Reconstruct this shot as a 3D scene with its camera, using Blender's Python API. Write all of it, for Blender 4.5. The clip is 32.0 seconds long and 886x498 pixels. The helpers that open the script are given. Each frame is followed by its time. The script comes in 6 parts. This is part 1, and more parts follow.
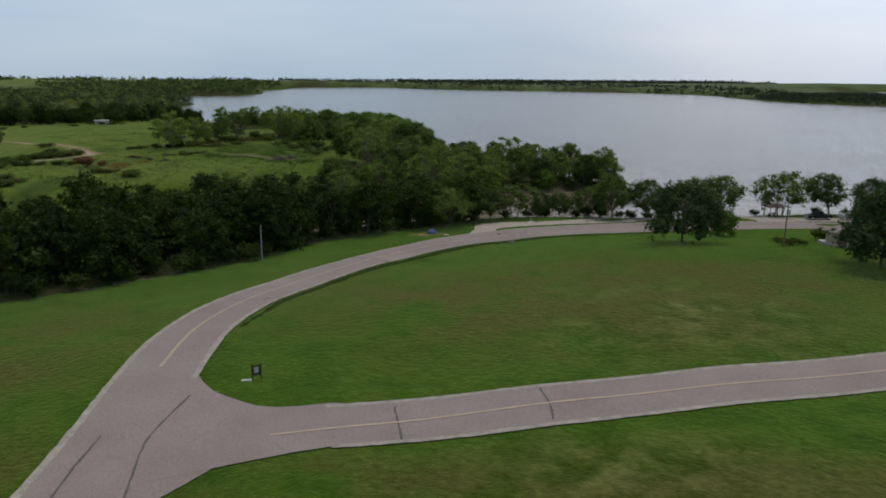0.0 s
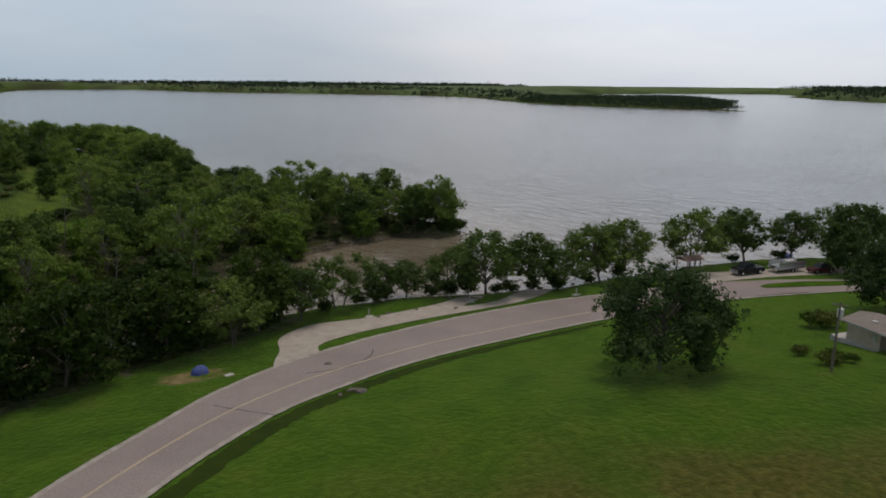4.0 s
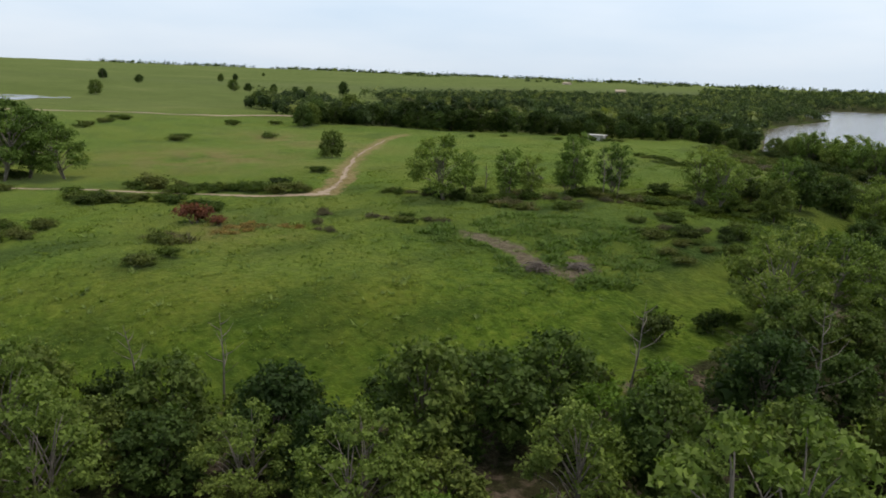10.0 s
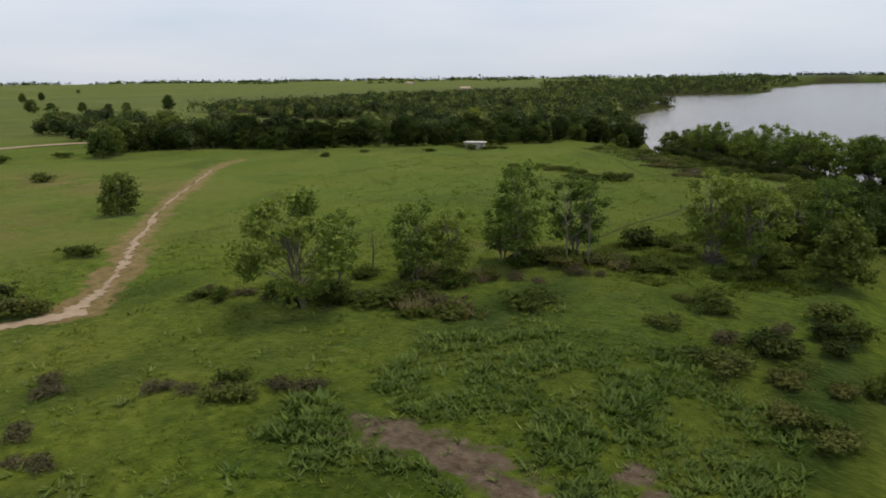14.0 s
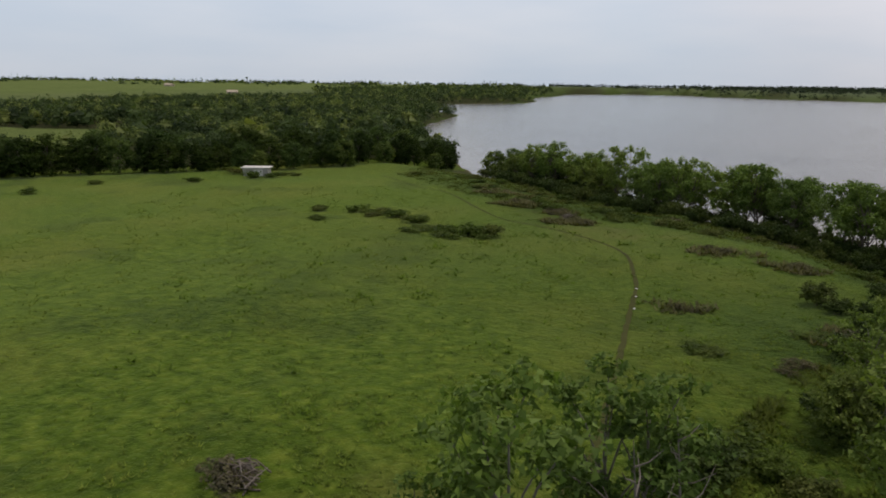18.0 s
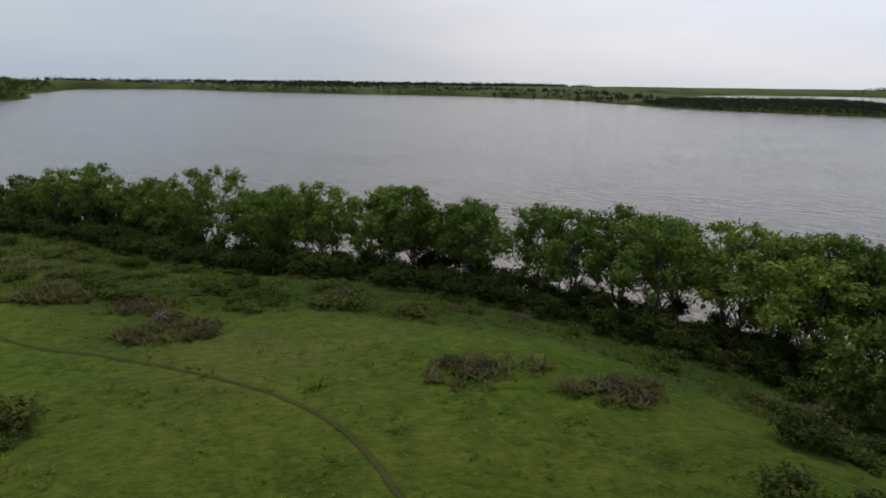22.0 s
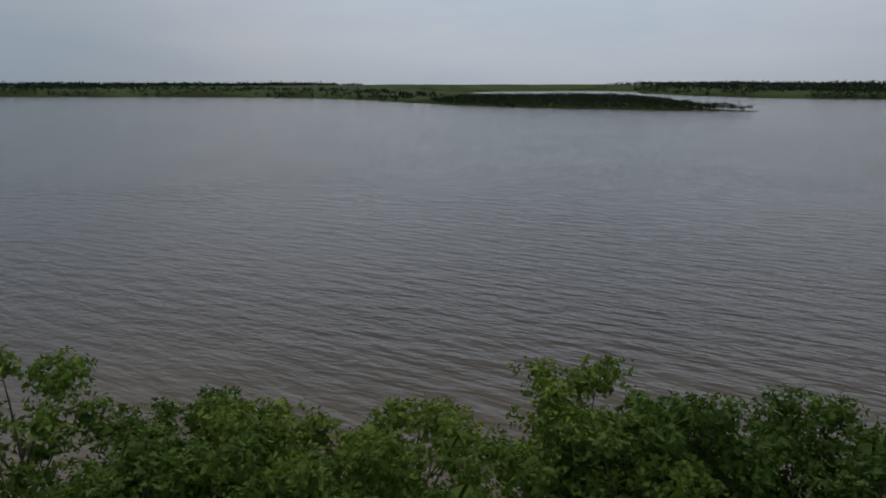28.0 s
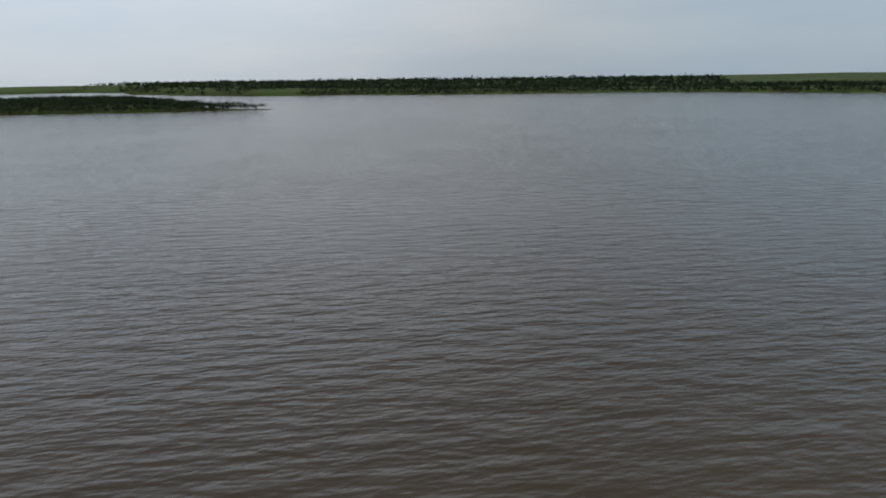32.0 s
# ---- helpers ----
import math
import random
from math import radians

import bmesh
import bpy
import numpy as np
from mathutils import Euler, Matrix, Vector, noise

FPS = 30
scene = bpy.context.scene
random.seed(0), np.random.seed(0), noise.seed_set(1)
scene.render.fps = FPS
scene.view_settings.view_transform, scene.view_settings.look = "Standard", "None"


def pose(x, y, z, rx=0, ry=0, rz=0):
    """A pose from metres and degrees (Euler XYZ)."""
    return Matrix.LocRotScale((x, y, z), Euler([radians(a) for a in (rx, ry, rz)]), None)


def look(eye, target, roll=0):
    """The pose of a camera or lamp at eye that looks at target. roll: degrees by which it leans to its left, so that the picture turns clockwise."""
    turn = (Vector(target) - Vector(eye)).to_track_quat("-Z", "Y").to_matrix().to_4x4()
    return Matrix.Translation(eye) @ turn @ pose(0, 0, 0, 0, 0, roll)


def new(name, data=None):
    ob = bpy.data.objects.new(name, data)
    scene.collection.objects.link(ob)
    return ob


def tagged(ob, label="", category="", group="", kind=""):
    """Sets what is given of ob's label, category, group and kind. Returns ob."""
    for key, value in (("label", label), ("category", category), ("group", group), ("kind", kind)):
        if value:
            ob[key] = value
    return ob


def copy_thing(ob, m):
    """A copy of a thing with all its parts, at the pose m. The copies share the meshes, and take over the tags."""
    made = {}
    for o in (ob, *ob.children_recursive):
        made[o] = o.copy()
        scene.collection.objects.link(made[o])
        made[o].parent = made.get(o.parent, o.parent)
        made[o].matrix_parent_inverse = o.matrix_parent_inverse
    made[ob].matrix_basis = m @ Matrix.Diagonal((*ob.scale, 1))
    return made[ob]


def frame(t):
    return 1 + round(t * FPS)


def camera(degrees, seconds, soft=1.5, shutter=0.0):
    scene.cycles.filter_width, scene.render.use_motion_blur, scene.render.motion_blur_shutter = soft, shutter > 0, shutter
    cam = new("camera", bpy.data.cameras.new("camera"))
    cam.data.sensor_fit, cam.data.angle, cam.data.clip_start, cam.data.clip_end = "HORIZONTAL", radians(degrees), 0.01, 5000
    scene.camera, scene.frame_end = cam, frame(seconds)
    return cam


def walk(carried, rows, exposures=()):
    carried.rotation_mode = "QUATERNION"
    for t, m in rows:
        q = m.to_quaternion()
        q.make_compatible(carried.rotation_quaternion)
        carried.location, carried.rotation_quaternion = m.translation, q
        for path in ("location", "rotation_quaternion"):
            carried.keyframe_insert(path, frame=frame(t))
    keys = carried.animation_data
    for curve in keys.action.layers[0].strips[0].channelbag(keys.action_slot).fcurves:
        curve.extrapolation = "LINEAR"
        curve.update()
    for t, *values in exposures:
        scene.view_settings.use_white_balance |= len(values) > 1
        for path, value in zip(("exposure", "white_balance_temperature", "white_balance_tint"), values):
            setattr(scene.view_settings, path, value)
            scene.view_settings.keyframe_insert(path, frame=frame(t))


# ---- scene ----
cam = camera(62.8, 32.0, soft=1.8)
PATH = [
    (0, (0.00, -0.00, 25.64), (0.000, 48.720, 14.395), 0.35),
    (0.5, (-0.01, 7.90, 25.66), (0.040, 56.616, 14.411), 0.37),
    (1, (-0.28, 15.77, 25.67), (-0.130, 64.491, 14.437), 0.53),
    (1.5, (-0.47, 23.53, 25.66), (-0.291, 72.252, 14.424), 0.68),
    (2, (-0.87, 31.13, 25.65), (0.319, 79.834, 14.421), 0.80),
    (2.5, (-1.36, 38.76, 25.69), (1.670, 87.391, 14.478), 0.91),
    (3, (-1.30, 46.56, 25.78), (6.129, 94.737, 14.653), 0.63),
    (3.5, (-0.81, 54.50, 25.93), (11.567, 101.666, 14.897), 0.51),
    (4, (-0.33, 62.37, 26.13), (14.845, 108.725, 15.115), 0.50),
    (4.5, (0.91, 69.97, 26.33), (19.964, 114.882, 15.404), 0.65),
    (5.5, (6.14, 83.91, 26.70), (26.801, 128.116, 15.798), 1.11),
    (6.5, (12.22, 97.27, 26.73), (23.668, 144.633, 15.530), 1.21),
    (7, (14.29, 104.28, 26.59), (17.661, 152.832, 15.139), 0.97),
    (7.5, (15.98, 111.10, 26.43), (10.848, 159.475, 14.893), 1.37),
    (8, (16.96, 117.99, 26.27), (4.160, 164.923, 14.716), 1.83),
    (8.5, (16.85, 125.03, 26.13), (-6.797, 167.506, 14.455), 2.22),
    (9, (15.71, 132.07, 26.02), (-13.237, 171.125, 14.333), 2.37),
    (9.5, (13.48, 138.87, 25.95), (-18.971, 175.100, 14.341), 2.38),
    (10, (10.16, 145.34, 25.85), (-26.900, 176.833, 14.238), 2.36),
    (10.5, (5.94, 151.41, 25.71), (-34.873, 177.849, 14.098), 2.30),
    (11, (0.97, 156.83, 25.54), (-42.194, 179.278, 14.010), 2.24),
    (11.5, (-4.32, 161.72, 25.35), (-48.380, 182.381, 13.860), 2.03),
    (12, (-10.03, 166.00, 25.22), (-53.873, 187.152, 13.794), 1.44),
    (12.5, (-15.93, 169.87, 25.18), (-58.173, 194.125, 13.892), 0.72),
    (13, (-21.91, 173.56, 25.27), (-60.921, 202.769, 14.103), 0.26),
    (13.5, (-27.62, 177.49, 25.45), (-62.928, 211.056, 14.212), -0.34),
    (14, (-33.39, 181.75, 25.69), (-63.457, 220.053, 14.350), -0.73),
    (14.5, (-38.97, 186.45, 25.90), (-64.746, 227.714, 14.370), -0.89),
    (15.5, (-49.83, 196.54, 25.89), (-69.130, 241.249, 14.562), -0.30),
    (16.5, (-58.84, 208.27, 25.76), (-76.174, 253.871, 14.794), 0.58),
    (17, (-62.57, 214.63, 25.85), (-79.882, 260.227, 14.853), 0.72),
    (17.5, (-66.06, 221.16, 25.94), (-83.353, 266.758, 14.904), 0.91),
    (18, (-69.68, 227.58, 26.03), (-86.504, 273.357, 15.014), 0.71),
    (18.5, (-72.65, 234.38, 26.07), (-86.213, 281.242, 15.112), 0.57),
    (19, (-75.83, 240.97, 26.08), (-82.266, 289.326, 15.109), 0.26),
    (19.5, (-78.81, 247.43, 26.05), (-78.866, 296.217, 15.092), 0.14),
    (20, (-81.20, 254.10, 25.99), (-71.849, 301.960, 14.927), -0.26),
    (20.5, (-83.04, 261.04, 25.93), (-69.561, 307.901, 14.855), -0.11),
    (21, (-84.19, 268.19, 25.88), (-70.681, 315.036, 14.785), 0.12),
    (21.5, (-85.04, 275.43, 25.88), (-71.499, 322.279, 14.833), 0.46),
    (22, (-85.59, 282.74, 25.96), (-72.039, 329.591, 14.930), 0.70),
    (22.5, (-85.84, 290.19, 26.12), (-72.348, 337.054, 15.095), 0.67),
    (23, (-85.96, 297.45, 26.32), (-72.557, 344.338, 15.284), 0.47),
    (23.5, (-86.12, 304.52, 26.51), (-72.803, 351.412, 15.376), 0.28),
    (24, (-86.54, 311.52, 26.67), (-73.208, 358.431, 15.654), 0.70),
    (24.5, (-86.95, 318.51, 26.82), (-73.563, 365.416, 15.858), 0.78),
    (25.5, (-87.77, 332.40, 26.78), (-74.771, 379.394, 15.719), 0.75),
    (26.5, (-88.65, 346.13, 26.49), (-70.907, 391.546, 15.405), 0.53),
    (27, (-89.10, 352.96, 26.37), (-66.401, 396.142, 15.434), 0.42),
    (27.5, (-89.17, 359.74, 26.27), (-64.221, 401.598, 15.055), -0.55),
    (28, (-89.37, 366.46, 26.19), (-62.000, 406.818, 15.148), -0.10),
    (28.5, (-89.31, 373.20, 26.12), (-57.257, 409.957, 15.103), -0.00),
    (29, (-87.54, 379.92, 26.05), (-51.772, 413.068, 15.016), -0.11),
    (29.5, (-84.82, 386.57, 25.99), (-46.529, 416.781, 14.983), -0.29),
    (30, (-81.70, 393.22, 25.94), (-42.217, 421.860, 14.961), -0.81),
    (30.5, (-78.25, 399.72, 25.90), (-37.210, 426.051, 14.827), -1.14),
    (31, (-74.62, 406.09, 25.87), (-31.966, 429.729, 14.820), -1.35),
    (31.5, (-70.98, 412.39, 25.83), (-26.638, 432.567, 14.562), -1.16),
    (32, (-67.34, 418.67, 25.80), (-20.944, 433.461, 14.443), -0.98),
]
walk(cam, [(t, look(eye, target, roll)) for t, eye, target, roll in PATH],
     exposures=[(0, 0.3, 6250, 15), (2, 0.27, 6200, 14), (4, 0.24, 6600, 16), (7, 0.46, 6550, 18), (8, 0.58, 6450, 17), (9, 0.84, 6350, 15), (10, 0.86, 6700, 17), (11, 0.74, 7300, 19), (13, 0.62, 7150, 20), (14, 0.66, 7100, 22), (17, 0.57, 7000, 22), (19, 0.32, 6850, 20), (20, 0.26, 6800, 19), (22, 0.28, 6800, 19), (24, 0.4, 6850, 18), (27, 0.06, 6650, 18), (28, -0.44, 6250, 14), (29, -0.22, 6350, 14), (30, -0.07, 6350, 13), (32, -0.03, 6400, 12)])

# ---------------------------------------------------------------- light
SUN_AZ, SUN_EL = 44.0, 76.0   # degrees clockwise from +y, and above the horizon
world = bpy.data.worlds.new("sky")
scene.world = world
world.use_nodes = True
wn, wl = world.node_tree.nodes, world.node_tree.links
sky = wn.new("ShaderNodeTexSky")
sky.sky_type, sky.sun_disc = "NISHITA", False
sky.sun_elevation, sky.sun_rotation = radians(SUN_EL), radians(SUN_AZ)
sky.air_density, sky.dust_density, sky.ozone_density = 1.0, 1.2, 2.0
veil = wn.new("ShaderNodeTexNoise")            # thin high cloud
veil.inputs["Scale"].default_value, veil.inputs["Detail"].default_value = 2.2, 5.0
wco = wn.new("ShaderNodeTexCoord")
wmap = wn.new("ShaderNodeMapping")
wmap.inputs["Scale"].default_value = (1, 1, 5)
wl.new(wco.outputs["Generated"], wmap.inputs["Vector"])
wl.new(wmap.outputs[0], veil.inputs["Vector"])
vr = wn.new("ShaderNodeValToRGB")
vr.color_ramp.elements[0].position, vr.color_ramp.elements[0].color = 0.3, (4.75, 5.78, 6.62, 1)
vr.color_ramp.elements[1].position, vr.color_ramp.elements[1].color = 0.75, (6.30, 6.84, 7.16, 1)
wl.new(veil.outputs["Fac"], vr.inputs["Fac"])
# the cloud is thinnest and brightest round the hidden sun
wdot = wn.new("ShaderNodeVectorMath")
wdot.operation = "DOT_PRODUCT"
wdot.inputs[1].default_value = (math.sin(radians(SUN_AZ)) * 0.906, math.cos(radians(SUN_AZ)) * 0.906, 0.423)
wl.new(wco.outputs["Generated"], wdot.inputs[0])
wglow = wn.new("ShaderNodeMapRange")
wglow.interpolation_type = "SMOOTHSTEP"
wglow.inputs["From Min"].default_value, wglow.inputs["From Max"].default_value = 0.72, 1.0
wglow.inputs["To Min"].default_value, wglow.inputs["To Max"].default_value = 0.94, 1.45
wl.new(wdot.outputs["Value"], wglow.inputs["Value"])
wsep = wn.new("ShaderNodeSeparateXYZ")
wl.new(wco.outputs["Generated"], wsep.inputs[0])
wlow = wn.new("ShaderNodeMapRange")
wlow.inputs["From Min"].default_value, wlow.inputs["From Max"].default_value = 0.0, 0.14
wlow.inputs["To Min"].default_value, wlow.inputs["To Max"].default_value = 0.9, 1.04
wl.new(wsep.outputs["Z"], wlow.inputs["Value"])
whigh = wn.new("ShaderNodeMapRange")           # the cloud thickens and darkens overhead
whigh.interpolation_type = "SMOOTHSTEP"
whigh.inputs["From Min"].default_value, whigh.inputs["From Max"].default_value = 0.26, 0.66
whigh.inputs["To Min"].default_value, whigh.inputs["To Max"].default_value = 1.0, 0.42
wl.new(wsep.outputs["Z"], whigh.inputs["Value"])
wpair = wn.new("ShaderNodeMath")
wpair.operation = "MULTIPLY"
wl.new(wlow.outputs[0], wpair.inputs[0])
wl.new(whigh.outputs[0], wpair.inputs[1])
wboth = wn.new("ShaderNodeMath")
wboth.operation = "MULTIPLY"
wl.new(wglow.outputs[0], wboth.inputs[0])
wl.new(wpair.outputs[0], wboth.inputs[1])
wmul = wn.new("ShaderNodeVectorMath")
wmul.operation = "SCALE"
wl.new(vr.outputs[0], wmul.inputs[0])
wl.new(wboth.outputs[0], wmul.inputs["Scale"])
wmix = wn.new("ShaderNodeMixRGB")
wmix.inputs["Fac"].default_value = 0.92
wl.new(sky.outputs[0], wmix.inputs["Color1"])
wtint = wn.new("ShaderNodeValToRGB")
wtint.color_ramp.elements[0].position, wtint.color_ramp.elements[0].color = 0.0, (0.93, 0.995, 1.03, 1)
wtint.color_ramp.elements[1].position, wtint.color_ramp.elements[1].color = 0.6, (1.05, 1.0, 0.97, 1)
wwarm = wn.new("ShaderNodeMapRange")
wwarm.inputs["From Min"].default_value, wwarm.inputs["From Max"].default_value = 0.62, 1.0
wl.new(wdot.outputs["Value"], wwarm.inputs["Value"])
wl.new(wwarm.outputs[0], wtint.inputs["Fac"])
wtone = wn.new("ShaderNodeVectorMath")
wtone.operation = "MULTIPLY"
wl.new(wmul.outputs[0], wtone.inputs[0])
wl.new(wtint.outputs[0], wtone.inputs[1])
wl.new(wtone.outputs[0], wmix.inputs["Color2"])
wl.new(wmix.outputs[0], wn["Background"].inputs["Color"])
wn["Background"].inputs["Strength"].default_value = 0.085

sun = new("sun", bpy.data.lights.new("sun", "SUN"))
sun.data.energy, sun.data.angle, sun.data.color = 1.4, radians(24), (1.0, 0.95, 0.88)
_az, _el = radians(SUN_AZ), radians(SUN_EL)
sun.matrix_world = look((math.sin(_az) * math.cos(_el) * 100, math.cos(_az) * math.cos(_el) * 100, math.sin(_el) * 100), (0, 0, 0))


# ---------------------------------------------------------------- materials
class Mat:
    """A small node builder over one principled material."""

    def __init__(self, name, rough=0.9):
        self.m = bpy.data.materials.new(name)
        self.m.use_nodes = True
        self.t = self.m.node_tree
        self.p = self.t.nodes["Principled BSDF"]
        self.p.inputs["Roughness"].default_value = rough
        self.p.inputs["Specular IOR Level"].default_value = 0.25
        self._pos = None

    def node(self, kind, **values):
        n = self.t.nodes.new(kind)
        for k, v in values.items():
            n.inputs[k.replace("_", " ")].default_value = v
        return n

    def link(self, a, b):
        self.t.links.new(a, b)

    def pos(self):
        if self._pos is None:
            self._pos = self.t.nodes.new("ShaderNodeNewGeometry").outputs["Position"]
        return self._pos

    def objco(self):
        return self.t.nodes.new("ShaderNodeTexCoord").outputs["Object"]

    def noise(self, scale, detail=3.0, stretch=(1, 1, 1), turn=0.0, co=None, rough=0.55):
        mp = self.node("ShaderNodeMapping")
        mp.inputs["Scale"].default_value = stretch
        src = co or self.pos()
        if turn:
            rot = self.node("ShaderNodeMapping")
            rot.inputs["Rotation"].default_value = (0, 0, radians(turn))
            self.link(src, rot.inputs["Vector"])
            src = rot.outputs[0]
        self.link(src, mp.inputs["Vector"])
        n = self.node("ShaderNodeTexNoise", Scale=scale, Detail=detail, Roughness=rough)
        self.link(mp.outputs[0], n.inputs["Vector"])
        return n.outputs["Fac"]

    def ramp(self, fac, *stops):
        r = self.node("ShaderNodeValToRGB")
        e = r.color_ramp.elements
        while len(e) < len(stops):
            e.new(0.5)
        for el, (p, c) in zip(e, stops):
            el.position = p
            el.color = (*c, 1) if len(c) == 3 else c
        self.link(fac, r.inputs["Fac"])
        return r.outputs["Color"]

    def step(self, fac, a, b):
        n = self.node("ShaderNodeMapRange")
        n.interpolation_type = "SMOOTHSTEP"
        n.inputs["From Min"].default_value, n.inputs["From Max"].default_value = a, b
        self.link(fac, n.inputs["Value"])
        return n.outputs["Result"]

    def mix(self, fac, a, b, kind="MIX"):
        n = self.t.nodes.new("ShaderNodeMixRGB")
        n.blend_type = kind
        for v, s in ((fac, "Fac"), (a, "Color1"), (b, "Color2")):
            if isinstance(v, (int, float)):
                n.inputs[s].default_value = v
            elif isinstance(v, tuple):
                n.inputs[s].default_value = (*v, 1)
            else:
                self.link(v, n.inputs[s])
        return n.outputs["Color"]

    def calc(self, op, a, b=0.0):
        n = self.t.nodes.new("ShaderNodeMath")
        n.operation = op
        for k, v in enumerate((a, b)):
            if isinstance(v, (int, float)):
                n.inputs[k].default_value = v
            else:
                self.link(v, n.inputs[k])
        return n.outputs[0]

    def attr(self, name):
        n = self.t.nodes.new("ShaderNodeAttribute")
        n.attribute_name = name
        return n.outputs["Fac"]

    def color(self, c):
        if isinstance(c, tuple):
            self.p.inputs["Base Color"].default_value = (*c, 1)
        else:
            self.link(c, self.p.inputs["Base Color"])
        return self

    def bump(self, fac, distance, strength=1.0):
        b = self.node("ShaderNodeBump", Strength=strength, Distance=distance)
        self.link(fac, b.inputs["Height"])
        self.link(b.outputs[0], self.p.inputs["Normal"])
        return self


def ground_material():
    m = Mat("ground_cover", 0.95)
    big, mid, fine = m.noise(0.035, 4), m.noise(0.22, 4), m.noise(1.6, 5)
    tiny = m.noise(5.0, 3)
    tuft = m.noise(0.75, 6, rough=0.65)
    lawn = m.ramp(mid, (0.3, (0.032, 0.076, 0.005)), (0.55, (0.052, 0.108, 0.008)), (0.8, (0.078, 0.106, 0.014)))
    weedy = m.ramp(m.noise(0.3, 5), (0.42, (0.026, 0.056, 0.003)), (0.62, (0.150, 0.160, 0.045)))
    lawn = m.mix(m.attr("clover"), lawn, weedy)
    dry = m.mix(m.calc("MULTIPLY", m.attr("dry"), m.step(m.noise(0.11, 5), 0.30, 0.62)), lawn, m.ramp(fine, (0.3, (0.060, 0.062, 0.012)), (0.7, (0.094, 0.082, 0.021))))
    meadow = m.ramp(tuft, (0.28, (0.022, 0.048, 0.005)), (0.5, (0.070, 0.118, 0.013)), (0.72, (0.136, 0.180, 0.024)))
    meadow = m.mix(m.calc("MULTIPLY", m.step(big, 0.40, 0.68), 0.7), meadow, m.ramp(m.noise(0.7, 5), (0.3, (0.076, 0.104, 0.013)), (0.7, (0.160, 0.172, 0.031))))
    meadow = m.mix(m.calc("MULTIPLY", m.step(m.noise(0.075, 4), 0.52, 0.66), 0.6), meadow, m.ramp(tuft, (0.35, (0.018, 0.038, 0.008)), (0.65, (0.046, 0.076, 0.014))))
    meadow = m.mix(m.calc("MULTIPLY", m.attr("dry"), m.step(m.noise(0.16, 5), 0.35, 0.6)), meadow, m.ramp(fine, (0.3, (0.125, 0.098, 0.032)), (0.7, (0.200, 0.160, 0.068))))
    rank = m.ramp(m.noise(0.35, 6), (0.3, (0.012, 0.026, 0.005)), (0.52, (0.026, 0.052, 0.010)), (0.68, (0.044, 0.070, 0.015)), (0.8, (0.062, 0.064, 0.024)))
    meadow = m.mix(m.attr("rank"), meadow, rank)
    grass = m.mix(m.attr("meadow"), dry, meadow)
    prairie = m.ramp(m.noise(0.006, 6), (0.35, (0.098, 0.132, 0.038)), (0.6, (0.126, 0.158, 0.052)), (0.75, (0.176, 0.186, 0.078)))
    prairie = m.mix(0.5, prairie, m.ramp(m.noise(0.05, 6), (0.3, (0.5, 0.55, 0.5)), (0.7, (1.2, 1.15, 1.1))), "MULTIPLY")
    grass = m.mix(m.attr("prairie"), grass, prairie)
    # grass greyed and blued far off: haze painted into the ground colour
    remote_haze = m.ramp(m.noise(0.004, 5), (0.35, (0.060, 0.078, 0.046)), (0.6, (0.086, 0.104, 0.062)), (0.75, (0.125, 0.138, 0.086)))
    grass = m.mix(m.attr("remote_haze"), grass, remote_haze)
    shade = m.mix(0.55, grass, m.ramp(fine, (0.25, (0.30, 0.30, 0.30)), (0.7, (1.05, 1.05, 1.05))), "MULTIPLY")
    # brown forest floor taken near black: shade under the crowns is in its colour
    shaded_floor = m.ramp(fine, (0.3, (0.014, 0.015, 0.008)), (0.7, (0.038, 0.036, 0.018)))
    withwood = m.mix(m.step(m.calc("ADD", m.attr("wood"), m.calc("MULTIPLY", m.calc("SUBTRACT", mid, 0.5), 0.8)), 0.35, 0.65), shade, shaded_floor)
    soil = m.ramp(m.noise(0.9, 6), (0.3, (0.120, 0.088, 0.036)), (0.7, (0.230, 0.165, 0.085)))
    withwood = m.mix(m.step(m.calc("ADD", m.attr("dirt"), m.calc("MULTIPLY", m.calc("SUBTRACT", m.noise(0.35, 6), 0.5), 1.3)), 0.42, 0.75), withwood, soil)
    litter = m.ramp(m.noise(1.3, 6), (0.3, (0.050, 0.038, 0.026)), (0.7, (0.150, 0.118, 0.088)))
    withwood = m.mix(m.step(m.calc("ADD", m.attr("litter"), m.calc("MULTIPLY", m.calc("SUBTRACT", m.noise(0.5, 6), 0.5), 1.2)), 0.42, 0.62), withwood, litter)
    mud = m.ramp(m.noise(1.1, 7, rough=0.7), (0.32, (0.030, 0.023, 0.016)), (0.55, (0.066, 0.051, 0.037)), (0.75, (0.125, 0.102, 0.078)))
    col = m.mix(m.step(m.calc("ADD", m.attr("mud"), m.calc("MULTIPLY", m.calc("SUBTRACT", m.noise(0.45, 5), 0.5), 0.9)), 0.4, 0.6), withwood, mud)
    m.color(col)
    m.p.inputs["Specular IOR Level"].default_value = 0.0
    m.link(m.calc("ADD", 0.14, m.calc("MULTIPLY", m.attr("tall_grass"), 0.16)), m.p.inputs["Sheen Weight"])
    m.p.inputs["Sheen Roughness"].default_value = 0.34
    m.p.inputs["Sheen Tint"].default_value = (0.66, 0.80, 0.30, 1)
    m.bump(m.calc("ADD", m.calc("MULTIPLY", fine, 0.7), m.calc("MULTIPLY", tiny, 0.3)), 0.36, 0.85)
    return m.m


